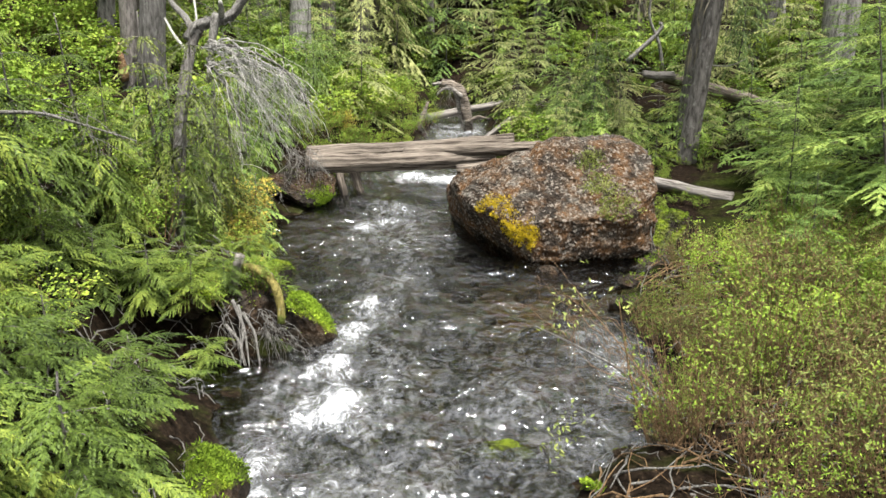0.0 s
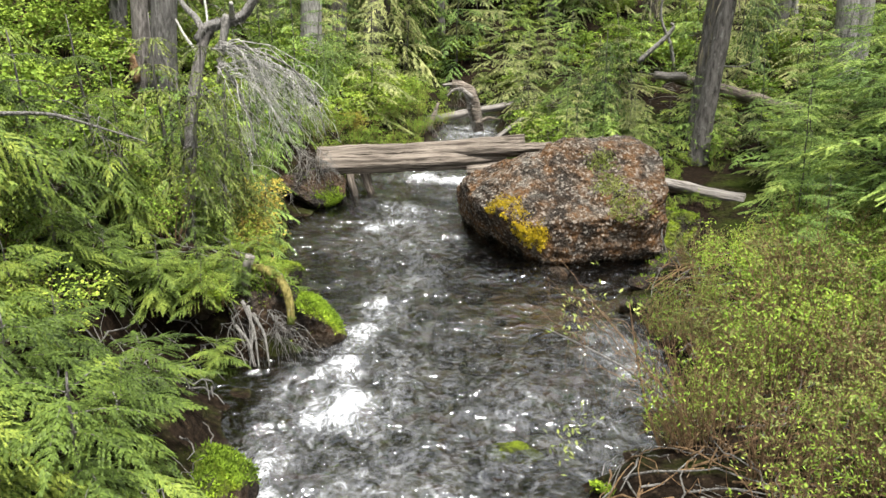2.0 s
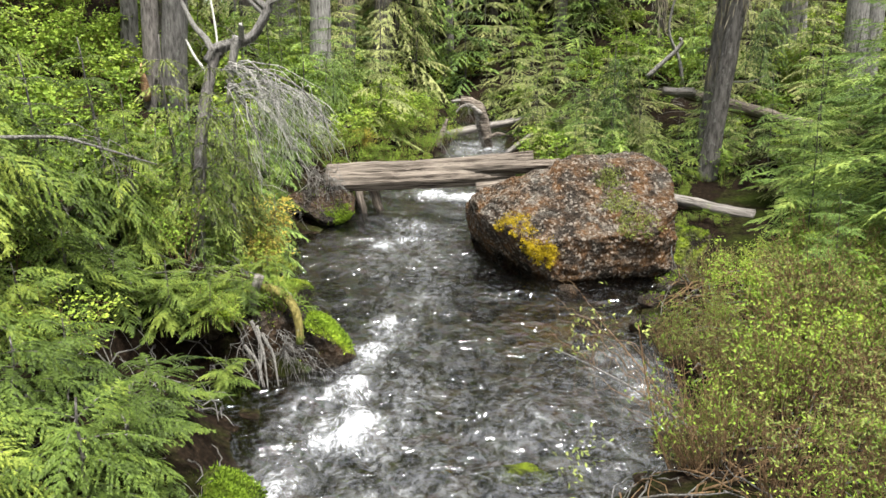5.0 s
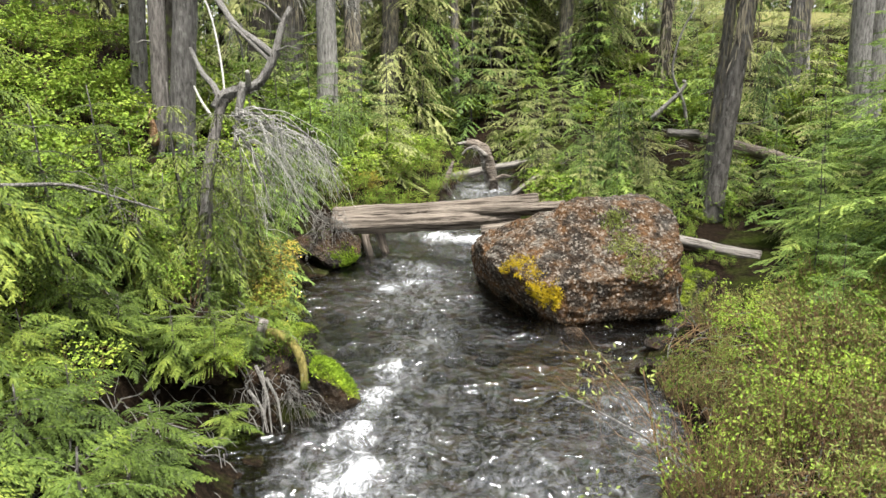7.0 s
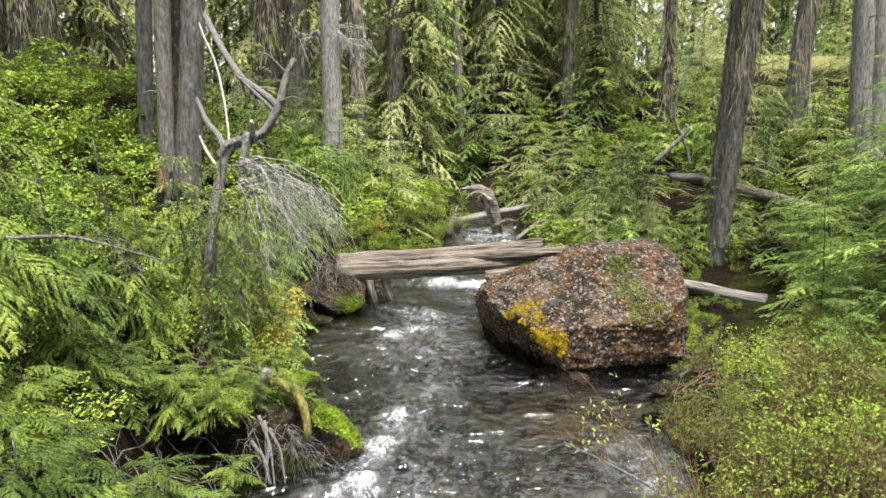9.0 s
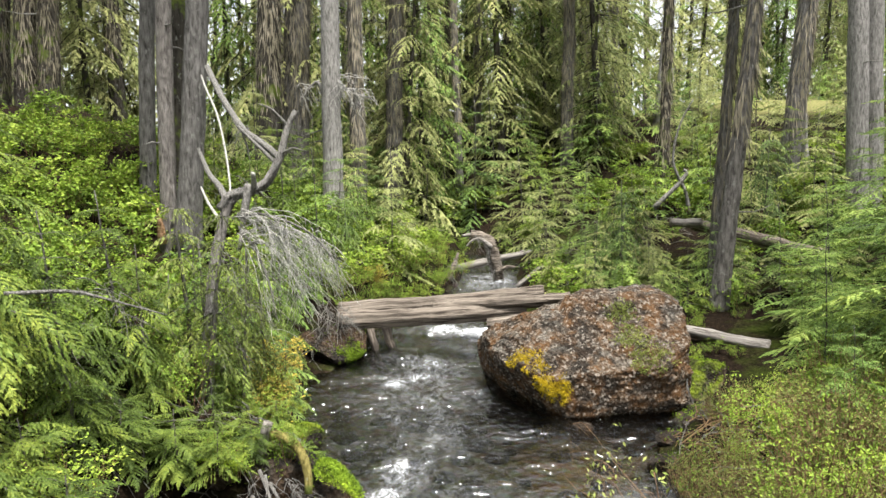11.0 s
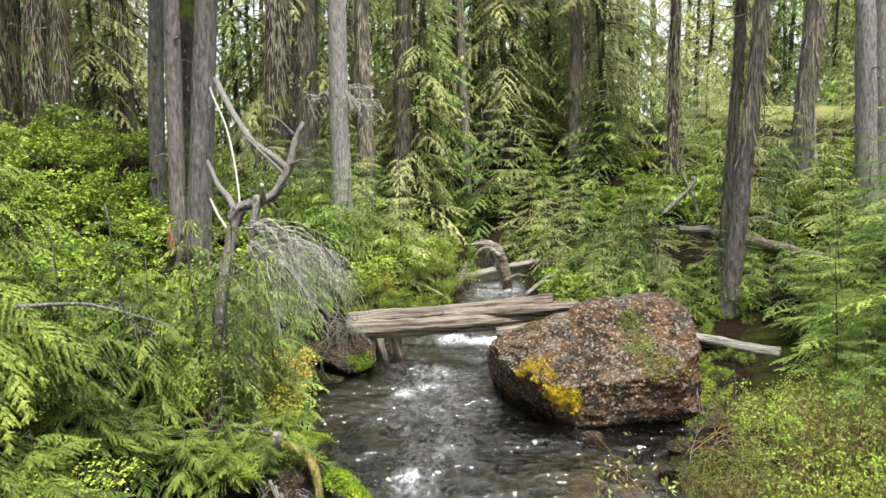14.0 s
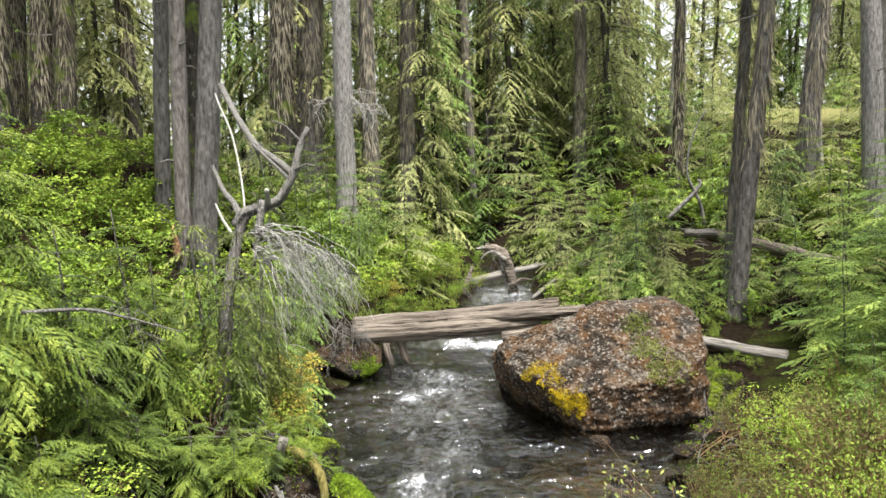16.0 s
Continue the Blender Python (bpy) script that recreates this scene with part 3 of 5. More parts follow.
def beard(name, path, rad, lo, hi, count, seed, parent, size=0.30):
    """Strands of beard lichen hanging on a trunk between two fractions of its height."""
    r = np.random.default_rng(seed)
    s = lo + (hi - lo) * r.random(count) ** 0.8
    i = s * (len(path) - 1)
    k = np.minimum(i.astype(int), len(path) - 2)
    fr = (i - k)[:, None]
    c = path[k] * (1 - fr) + path[k + 1] * fr
    a = r.uniform(0, 2 * np.pi, count)
    out = np.stack([np.cos(a), np.sin(a), np.zeros(count)], 1)
    base = c + out * (rad[k] * 0.98)[:, None]
    along = out * r.uniform(0.0, 0.28, count)[:, None] + np.array([0, 0, -1.0]) + r.normal(0, 0.12, (count, 3))
    v, f = leaf_faces(base, along, out, size * r.uniform(0.4, 1.6, count), size * 0.075)
    return tagged(part(name, mesh_of(name, v, f, M_BEARD, True), parent, "hanging grey-green beard lichen"), kind="stuff")


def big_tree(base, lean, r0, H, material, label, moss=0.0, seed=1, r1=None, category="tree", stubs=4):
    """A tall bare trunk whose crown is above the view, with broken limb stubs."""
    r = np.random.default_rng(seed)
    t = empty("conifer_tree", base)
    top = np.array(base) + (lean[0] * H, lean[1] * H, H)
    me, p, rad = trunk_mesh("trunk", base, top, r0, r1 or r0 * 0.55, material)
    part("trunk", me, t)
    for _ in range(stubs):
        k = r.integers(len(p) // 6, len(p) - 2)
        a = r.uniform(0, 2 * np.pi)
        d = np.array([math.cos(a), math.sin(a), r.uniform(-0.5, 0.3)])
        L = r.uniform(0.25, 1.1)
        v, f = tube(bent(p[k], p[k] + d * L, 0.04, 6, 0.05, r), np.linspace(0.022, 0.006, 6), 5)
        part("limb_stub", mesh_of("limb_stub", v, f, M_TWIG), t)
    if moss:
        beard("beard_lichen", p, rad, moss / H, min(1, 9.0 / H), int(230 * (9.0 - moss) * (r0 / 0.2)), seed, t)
    # coarse crown out of view, added to shade the wood from above
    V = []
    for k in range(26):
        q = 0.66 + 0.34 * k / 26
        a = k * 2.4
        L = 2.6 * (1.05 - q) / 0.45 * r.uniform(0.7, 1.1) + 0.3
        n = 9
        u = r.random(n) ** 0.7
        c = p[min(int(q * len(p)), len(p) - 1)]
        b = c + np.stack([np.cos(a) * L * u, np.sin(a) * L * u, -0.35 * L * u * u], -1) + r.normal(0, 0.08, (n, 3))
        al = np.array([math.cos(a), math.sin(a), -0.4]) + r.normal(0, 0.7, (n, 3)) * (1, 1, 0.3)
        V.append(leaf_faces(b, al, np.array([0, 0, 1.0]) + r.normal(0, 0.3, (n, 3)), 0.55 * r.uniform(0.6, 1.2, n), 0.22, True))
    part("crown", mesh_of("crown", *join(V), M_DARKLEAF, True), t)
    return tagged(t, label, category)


# base, lean, radius, height, bark, height where lichen starts, words
LEFT_TRUNKS = [
    ((-4.60, 15.0, 1.75), (0.08, 0.0), 0.205, 13, M_BARK, 0, "thick grey-barked conifer trunk beside the creek bank"),
    ((-5.82, 16.5, 2.3), (0.05, 0.0), 0.15, 13, M_BARK, 0, "slim grey conifer trunk in a close clump"),
    ((-5.44, 17.0, 2.6), (0.05, 0.0), 0.15, 13, M_BARKSHADED, 0, "shaded slim conifer trunk in a close clump"),
    ((-10.2, 22.0, 3.9), (0.03, 0.0), 0.27, 14, M_BARKSHADED, 1.0, "thick mossy trunk deep in shade"),
    ((-10.9, 22.2, 4.0), (0.05, 0.0), 0.28, 14, M_BARKSHADED, 1.0, "thick mossy trunk deep in shade"),
    ((-12.0, 23.0, 4.2), (0.05, 0.0), 0.27, 14, M_BARKSHADED, 1.0, "thick mossy trunk deep in shade"),
    ((-11.3, 21.0, 4.1), (0.04, 0.0), 0.2, 14, M_BARKSHADED, 1.0, "slim mossy trunk deep in shade"),
    ((-10.1, 26.0, 3.9), (-0.03, 0.0), 0.24, 15, M_BARKSHADED, 2.5, "dark trunk deep in shade"),
    ((-4.95, 22.0, 2.6), (0.05, 0.0), 0.31, 15, M_BARKSHADED, 2.0, "thick trunk hung with beard lichen"),
    ((-4.5, 23.0, 2.6), (0.055, 0.0), 0.36, 15, M_BARKBROWN, 1.8, "very thick brown trunk hung with lichen"),
]
OTHER_TRUNKS = [
    ((-2.72, 22.0, 2.2), (0.0, 0.0), 0.2, 14, M_BARKBROWN, 0.6, "grey-brown trunk with dead side twigs"),
    ((-2.05, 24.0, 2.1), (0.035, 0.0), 0.23, 15, M_BARKBROWN, 1.3, "brown trunk covered with beard lichen"),
    ((4.03, 15.3, 0.55), (0.105, 0.0), 0.15, 12, M_BARKBROWN, 2.8, "leaning brown trunk hung with beard lichen"),
    ((4.31, 16.6, 0.8), (0.06, 0.0), 0.11, 10, M_BARKBROWN, 1.5, "thin brown trunk behind a leaning one"),
    ((7.5, 22.0, 1.9), (0.085, 0.0), 0.25, 14, M_BARK, 1.9, "grey trunk hung with beard lichen"),
    ((5.03, 24.0, 1.7), (0.02, 0.0), 0.15, 14, M_BARKSHADED, 1.0, "slim dark mossy trunk"),
    ((2.85, 27.0, 1.6), (0.02, 0.0), 0.2, 14, M_BARKBROWN, 2.0, "brown trunk in the middle of the wood"),
    ((0.16, 30.0, 1.9), (0.03, 0.0), 0.14, 14, M_BARK, 2.0, "slim grey trunk far in the wood"),
    ((4.75, 34.0, 2.4), (-0.06, 0.0), 0.24, 16, M_BARKSHADED, 1.0, "dark trunk far in the wood"),
]
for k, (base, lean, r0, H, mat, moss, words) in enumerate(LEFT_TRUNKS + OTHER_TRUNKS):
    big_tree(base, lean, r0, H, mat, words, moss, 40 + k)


# ---- foliage ----
def bough(r, L, rise, droop, hang, leaf, width, step, gap, spread=0.42, taper=0.8):
    """A flat branch of a conifer along +x: leaf bases, directions, normals, and its rib."""
    nk = max(4, int(L / step))
    s = np.linspace(0.08, 1.0, nk) + r.normal(0, 0.01, nk)
    side = np.where(np.arange(nk) % 2, 1.0, -1.0)
    rib = lambda q: np.stack([L * q, 0 * q, L * (rise * q - droop * q * q)], -1)
    ln = L * spread * (1 - s * 0.999).clip(0.04) ** taper * r.uniform(0.75, 1.15, nk) + 0.05 * L
    ang = np.radians(r.normal(52, 7, nk)) * (1 - 0.5 * s ** 3)
    dirs = np.stack([np.cos(ang), np.sin(ang) * side, r.normal(-0.05, 0.12, nk) + rise * 0.5 - droop * s], -1)
    nu = max(3, int(L * spread / gap))
    u = (np.arange(nu) + 0.5) / nu
    root = rib(s)
    pos = root[:, None] + dirs[:, None] * (ln[:, None] * u[None])[..., None]
    pos[..., 2] -= hang * ln[:, None] * u[None] ** 2
    tang = dirs[:, None] + np.array([0, 0, -2 * hang]) * u[None, :, None]
    keep = (u[None] * spread * L <= ln[:, None] * 1.6)
    both = []
    for sg in (1.0, -1.0):
        a = np.radians(42) * sg
        x, y, z = tang[..., 0], tang[..., 1], tang[..., 2]
        d = np.stack([x * math.cos(a) - y * math.sin(a), x * math.sin(a) + y * math.cos(a), z - 0.12], -1)
        d = d + r.normal(0, 0.16, d.shape)
        both.append((pos[keep], d[keep], np.broadcast_to((1 - 0.45 * u)[None], keep.shape)[keep]))
    q = np.linspace(0.05, 1, nk * 2)
    tipd = np.stack([np.ones(nk * 2), np.where(np.arange(nk * 2) % 2, 0.7, -0.7), -droop * q * 2], -1)
    both.append((rib(q), tipd, np.ones(nk * 2)))
    base = np.concatenate([b[0] for b in both])
    along = np.concatenate([b[1] for b in both])
    size = np.concatenate([b[2] for b in both]) * r.uniform(0.75, 1.2, len(base))
    normal = np.array([0, 0, 1.0]) + r.normal(0, 0.35, base.shape)
    return base, along, normal, leaf * size, width * (0.6 + 0.4 * size), rib(np.linspace(0, 1, 4))


def turn_z(a, v):
    c, s = math.cos(a), math.sin(a)
    return np.stack([v[:, 0] * c - v[:, 1] * s, v[:, 0] * s + v[:, 1] * c, v[:, 2]], -1)


def conifer(name, H, Lmax, count, leaf, width, step, gap, rise, droop, hang, material, seed, low=0.06, r0=None, bark=None, tri=True,
            shape=0.8, beards=0, spread=0.42, sector=None, bare=0.0):
    """A conifer with its base at the origin: trunk, limbs and crown."""
    r = np.random.default_rng(seed)
    t = empty(name)
    r0 = r0 or H * 0.012 + 0.008
    me, path, rad = trunk_mesh("trunk", (0, 0, -0.15), (r.normal(0, 0.02) * H, r.normal(0, 0.02) * H, H), r0, 0.006, bark or M_BARKBROWN, 8, 0.2, 0.03)
    part("trunk", me, t)
    V, F, at, limbs, hangs = [], [], 0, [], []
    kinds = [bough(r, 1.0, rise, droop, hang, leaf / Lmax, width / Lmax, step / Lmax, gap / Lmax, spread) for _ in range(5)]
    for k in range(count):
        q = low + (1 - low) * (k + r.random()) / count
        L = Lmax * (max(1 - q, 0.12) ** shape) * r.uniform(0.65, 1.15)
        if q < 0.25:
            L *= 0.75 + q
        a = k * 2.4 + r.normal(0, 0.3)
        if sector:
            a = r.uniform(*sector)
        b, al, nn, ll, ww, rib = kinds[k % 5]
        i = q * (len(path) - 1)
        c = path[min(int(i), len(path) - 1)]
        tilt = r.normal(0, 0.12) + 0.5 * (q - 0.5) * 0.6
        tw = r.normal(0, 0.14)
        rot = np.array(Euler((tw, -tilt, a)).to_matrix())
        cl = max(0.45, L / Lmax)
        pick = slice(None) if L / Lmax > 0.7 else r.random(len(b)) < max(0.3, L / Lmax * 1.3)
        v, f = leaf_faces((b[pick] * L) @ rot.T + c, al[pick] @ rot.T, nn[pick] @ rot.T, ll[pick] * Lmax * cl, ww[pick] * Lmax * cl, tri)
        V.append(v)
        F.append(f + at)
        at += len(v)
        limbs.append(tube((rib * L) @ rot.T + c, np.linspace(max(0.006, r0 * 0.22), 0.002, len(rib)), 3, closed=False))
        if beards:
            m = r.integers(0, len(b), beards)
            hangs.append(leaf_faces((b[m] * L * r.uniform(0.2, 0.9, (beards, 1))) @ rot.T * (1, 1, 1) + c, np.array([0, 0, -1.0]) + r.normal(0, 0.1, (beards, 3)),
                                    r.normal(0, 1, (beards, 3)), 0.25 * r.uniform(0.5, 1.6, beards), 0.035, True))
    part("crown", mesh_of("crown", np.concatenate(V), np.concatenate(F), material, True), t)
    tagged(part("branchwork", mesh_of("branchwork", *join(limbs), bark or M_BARKBROWN), t), kind="stuff")
    if hangs:
        tagged(part("beard_lichen", mesh_of("beard_lichen", *join(hangs), M_BEARD, True), t), kind="stuff")
    return t


def leafy_bush(name, H, W, stems, leaves, leaf, width, material, bark, seed, upright=0.5, start=0.3, tuft=0.05):
    """A broad-leaved bush: many thin forking stems with leaves in flat sprays."""
    r = np.random.default_rng(seed)
    t = empty(name)
    twigs, tips = [], []
    for n in range(stems):
        a, out = r.uniform(0, 2 * np.pi), W * 0.5 * math.sqrt(r.random())
        end = np.array([math.cos(a) * out, math.sin(a) * out, H * r.uniform(0.55, 1.0) * (1 - 0.35 * (out / W * 2) ** 2)])
        b = np.array([math.cos(a) * out * 0.25, math.sin(a) * out * 0.25, -0.1])
        p = bent(b, end, -0.06 * H * (1 - upright), 6, 0.05 * H, r)
        twigs.append(tube(p, np.linspace(0.007, 0.0025, 6), 3, closed=False))
        for _ in range(3):
            k = r.integers(2, 6)
            d = np.array([r.normal(), r.normal(), abs(r.normal()) * (0.4 + upright)])
            d *= 0.24 * H / np.linalg.norm(d) * r.uniform(0.5, 1.3)
            p2 = bent(p[k], p[k] + d, -0.01, 3, 0.02 * H, r)
            twigs.append(tube(p2, np.linspace(0.003, 0.0015, 3), 3, closed=False))
            tips.append(p2)
        tips.append(p[3:])
    pts = np.concatenate([tp[r.integers(0, len(tp), 6)] + 0 for tp in tips])
    pts = pts[pts[:, 2] > start * H * r.random(len(pts))]
    base = pts[r.integers(0, len(pts), leaves)] + r.normal(0, tuft, (leaves, 3)) * (1, 1, 0.55)
    along = r.normal(0, 1, (leaves, 3)) * (1, 1, 0.35) + (0, 0, 0.1 + upright * 0.6)
    normal = np.array([0, 0, 1.0]) + r.normal(0, 0.45, (leaves, 3))
    v, f = leaf_faces(base, along, normal, leaf * r.uniform(0.6, 1.25, leaves), width * r.uniform(0.7, 1.2, leaves))
    part("foliage", mesh_of("foliage", v, f, material, True), t)
    tagged(part("branchwork", mesh_of("branchwork", *join(twigs), bark), t), kind="stuff")
    return t


def support(x, y):
    """Height of the ground, or of the ledge over the undercut bank."""
    z = float(height(x, y))
    return max(z, 0.56) if abs(x + 2.3) < 0.7 and 8.2 < y < 9.3 else z


def plant(kinds, spots, label, category, group, sink=0.03, seed=5, zmul=True):
    """Stands copies of the kinds on the ground: spots of x, y, scale."""
    r = np.random.default_rng(seed)
    for n, (x, y, s) in enumerate(spots):
        k = kinds[n % len(kinds)]
        z = support(x, y) - sink
        m = pose(x, y, z, r.normal(0, 3), r.normal(0, 3), r.uniform(0, 360))
        if not k.get("used"):
            k["used"] = 1
            k.matrix_basis = m @ Matrix.Scale(s, 4)
            tagged(k, label, category, group)
        else:
            c = copy_thing(k, m)
            c.scale = (s * r.uniform(0.92, 1.08), s * r.uniform(0.92, 1.08), s * r.uniform(0.9, 1.12))
            tagged(c, label, category, group)


def scatter(n, x0, x1, y0, y1, s0, s1, seed, ok=None, apart=0.35):
    r = np.random.default_rng(seed)
    out = []
    for _ in range(n * 30):
        if len(out) == n:
            break
        x, y = r.uniform(x0, x1), r.uniform(y0, y1)
        if ok and not ok(x, y):
            continue
        if any((x - a) ** 2 + (y - b) ** 2 < apart ** 2 for a, b, _ in out):
            continue
        out.append((x, y, r.uniform(s0, s1)))
    return out


def clearing(x, y):
    """The open strip of meadow behind the wood."""
    return 23 < y < 40 and 0.29 < x / (y - 1.35) < 0.40


def dist_left(x, y):
    return float(np.interp(y, SHORE_Y, SHORE_L)) - x


def dist_right(x, y):
    return x - float(np.interp(y, RIGHT_Y, SHORE_R))


# drooping cedars close on the left bank
cedars = [conifer("cedar_sapling", 2.6, 1.15, 46, 0.06, 0.025, 0.046, 0.026, 0.15, 0.55, 0.55, M_CEDAR, 100 + k, 0.02, shape=0.5) for k in range(3)]
plant(cedars, [(-3.55, 6.4, 1.12), (-2.6, 5.1, 0.6), (-3.75, 7.6, 1.05), (-3.3, 5.2, 0.9), (-4.4, 8.7, 1.0), (-3.35, 8.2, 0.72), (-3.3, 9.3, 0.75), (-4.3, 6.6, 1.1),
               (-3.0, 9.0, 0.5)],
      "young cedar with drooping yellow-green sprays on the bank", "cedar", "cedars on the bank", seed=11)
# low cedar boughs over the water
low = [conifer("cedar_shrub", 0.9, 1.0, 22, 0.055, 0.022, 0.036, 0.022, 0.10, 0.38, 0.35, M_CEDAR, 120 + k, 0.1, shape=0.25, r0=0.02) for k in range(2)]
plant(low, [(-1.95, 5.2, 0.9), (-2.0, 5.9, 0.6), (-2.3, 4.7, 0.95), (-3.2, 7.2, 0.6), (-2.6, 5.9, 0.7), (-2.7, 8.7, 0.5), (-3.15, 7.8, 0.6), (-2.95, 8.25, 0.5), (-2.55, 8.4, 0.42), (-2.2, 8.4, 0.36), (-2.1, 6.65, 0.5), (-2.7, 6.7, 0.55), (-2.0, 8.75, 0.3), (-1.75, 4.8, 0.6), (-1.9, 9.35, 0.3), (-1.62, 9.45, 0.24), (-2.15, 8.95, 0.32), (-2.05, 8.2, 0.34), (-2.2, 10.0, 0.3)],
      "low spreading cedar shrub with bright feathery boughs", "shrub", "low cedar shrubs", seed=12)
small = [conifer("conifer_shrub", 1.3, 0.75, 30, 0.06, 0.022, 0.05, 0.03, 0.1, 0.5, 0.5, (M_CEDAR, M_HEMLOCK)[k], 130 + k, 0.05, shape=0.5) for k in range(2)]
plant(small, [(-2.55, 10.7, 0.95), (-2.65, 11.6, 1.0), (-2.9, 12.4, 1.1), (-3.2, 13.4, 1.0), (-3.3, 10.4, 0.9), (-3.4, 11.6, 1.1), (-2.5, 9.6, 0.5), (-3.0, 14.4, 1.0), (-2.5, 15.4, 0.7), (-2.7, 9.95, 1.25), (-2.35, 8.9, 0.45), (-2.25, 11.2, 0.6), (-2.75, 13.6, 0.75), (-2.7, 14.9, 0.7), (-2.55, 13.1, 0.6), (-2.95, 14.0, 1.0)],
      "small conifer leaning out over the creek bank", "conifer", "small conifers on the bank", seed=18)
# layered hemlocks on the right bank
hems = [conifer("hemlock_sapling", 3.0, 1.75, 32, 0.062, 0.027, 0.056, 0.036, 0.04, 0.20, 0.14, M_HEMLOCK, 140 + k, 0.06, r0=0.02, shape=0.4, spread=0.5) for k in range(3)]
plant(hems, [(4.9, 10.2, 0.95), (5.6, 11.6, 1.1), (4.2, 11.4, 0.62), (6.3, 13.4, 1.15), (5.2, 13.6, 0.75), (4.5, 8.3, 0.62), (7.4, 15.6, 1.1), (3.75, 9.6, 0.42), (6.2, 9.3, 1.0),
             (4.75, 12.5, 0.4), (4.0, 7.0, 0.42)],
      "young hemlock with flat layered bright green boughs", "hemlock", "hemlocks on the bank", seed=13)
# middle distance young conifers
mids = [conifer("young_conifer", 2.6, 1.2, 31, 0.11, 0.042, 0.095, 0.058, 0.05, 0.35, 0.3, (M_HEMLOCK, M_HAZY, M_CEDAR)[k], 160 + k, 0.03, r0=0.016, shape=0.55, spread=0.5) for k in range(3)]
spots = scatter(19, -5.0, -1.5, 16.6, 22, 0.5, 0.9, 21, lambda x, y: dist_left(x, y) > 0.5, 0.6)
spots += scatter(22, 1.2, 7.5, 14.8, 24, 0.42, 0.9, 22, lambda x, y: dist_right(x, y) > 0.5 and abs(x - 4.0) > 0.5, 0.7)
spots += scatter(17, -3.5, 7.5, 22, 30, 0.7, 1.3, 23, None, 0.9)
plant(mids, spots, "young conifer growing under the tall trees", "conifer", "young conifers", seed=14)
spots = scatter(17, 1.2, 3.9, 14.9, 19.5, 0.32, 0.55, 24, lambda x, y: dist_right(x, y) > 0.3, 0.4)
spots += scatter(12, 3.0, 7.5, 12.5, 16.5, 0.3, 0.55, 25, lambda x, y: dist_right(x, y) > 0.2 and not (x < 4.5 and y < 15.2), 0.5)
plant(mids, spots, "young conifer growing under the tall trees", "conifer", "young conifers", seed=24)
spots = scatter(8, 7.0, 16, 33, 36, 0.6, 0.9, 39, lambda x, y: not clearing(x, y), 0.9) + scatter(16, 5.5, 11.5, 19, 30, 0.5, 1.0, 40, lambda x, y: not clearing(x, y), 0.9) + scatter(14, 6.5, 12.5, 26.5, 31, 0.35, 0.7, 65, None, 0.7) + scatter(9, 2.9, 5.6, 15.2, 17.2, 0.3, 0.45, 66, None, 0.4)
spots += scatter(9, -1.2, 3.0, 21.5, 26, 0.4, 0.7, 26, None, 0.6)
plant(mids, spots, "young conifer growing under the tall trees", "conifer", "young conifers", seed=27)
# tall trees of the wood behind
talls = [conifer("forest_conifer", 11.0, 2.0, 70, 0.17, 0.06, 0.15, 0.09, 0.0, 0.5, 0.6, (M_HAZY, M_HEMLOCK, M_HAZY, M_HAZY)[k], 180 + k, (0.04, 0.12, 0.02, 0.08)[k], 0.12, M_BARKSHADED,
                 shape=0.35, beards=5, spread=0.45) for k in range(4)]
spots = scatter(26, -7, 9, 23.5, 35, 0.75, 1.2, 31, lambda x, y: not (x > 6 and y > 26) and not clearing(x, y) and not (1.5 < x < 4 and y < 26.5), 1.1)
spots += scatter(6, -14, -6.5, 21, 32, 0.9, 1.4, 33, None, 1.5)
spots += scatter(11, 7.5, 19, 36, 46, 0.7, 1.1, 38, lambda x, y: not clearing(x, y), 1.6)
plant(talls, spots, "tall forest conifer with drooping branches", "conifer", "tall forest trees", seed=15)
afar = [conifer("forest_conifer", 16.0, 3.0, 50, 0.42, 0.15, 0.36, 0.24, 0.0, 0.5, 0.6, (M_HAZY, M_HEMLOCK)[k], 186 + k, 0.04, 0.17, M_BARKSHADED, shape=0.4, spread=0.45) for k in range(2)]
spots = scatter(28, -18, 22, 36, 54, 0.8, 1.2, 32, lambda x, y: not (x > 9 and y < 42) and not clearing(x, y), 1.8)
spots += scatter(7, 12, 19, 42, 48, 0.55, 0.8, 58, None, 1.2)
spots += scatter(26, -38, 44, 54, 80, 1.1, 1.7, 34, None, 2.5)
plant(afar, spots, "tall forest conifer far in the wood", "conifer", "far forest trees", seed=28)
# unseen trees added beside and behind the view to block low sky light
rear = [conifer("forest_conifer", 16.0, 3.2, 32, 0.6, 0.22, 0.5, 0.4, 0.0, 0.4, 0.4, M_DARKLEAF, 190 + k, 0.06, 0.2, M_BARKSHADED, shape=0.5) for k in range(2)]
spots = scatter(24, -22, 22, -18, 2, 0.9, 1.4, 35, lambda x, y: math.hypot(x, y - 1) > 5.5, 2.4)
spots += scatter(14, 7.0, 16, 4, 18, 0.9, 1.3, 36, lambda x, y: x > 0.55 * y + 2.5, 1.8)
spots += scatter(12, -18, -7.0, 4, 16, 0.9, 1.3, 37, lambda x, y: -x > 0.6 * y + 2.5, 1.8)
plant(rear, spots, "unseen forest conifer added to block sky light", "conifer", "tall forest trees", seed=25)
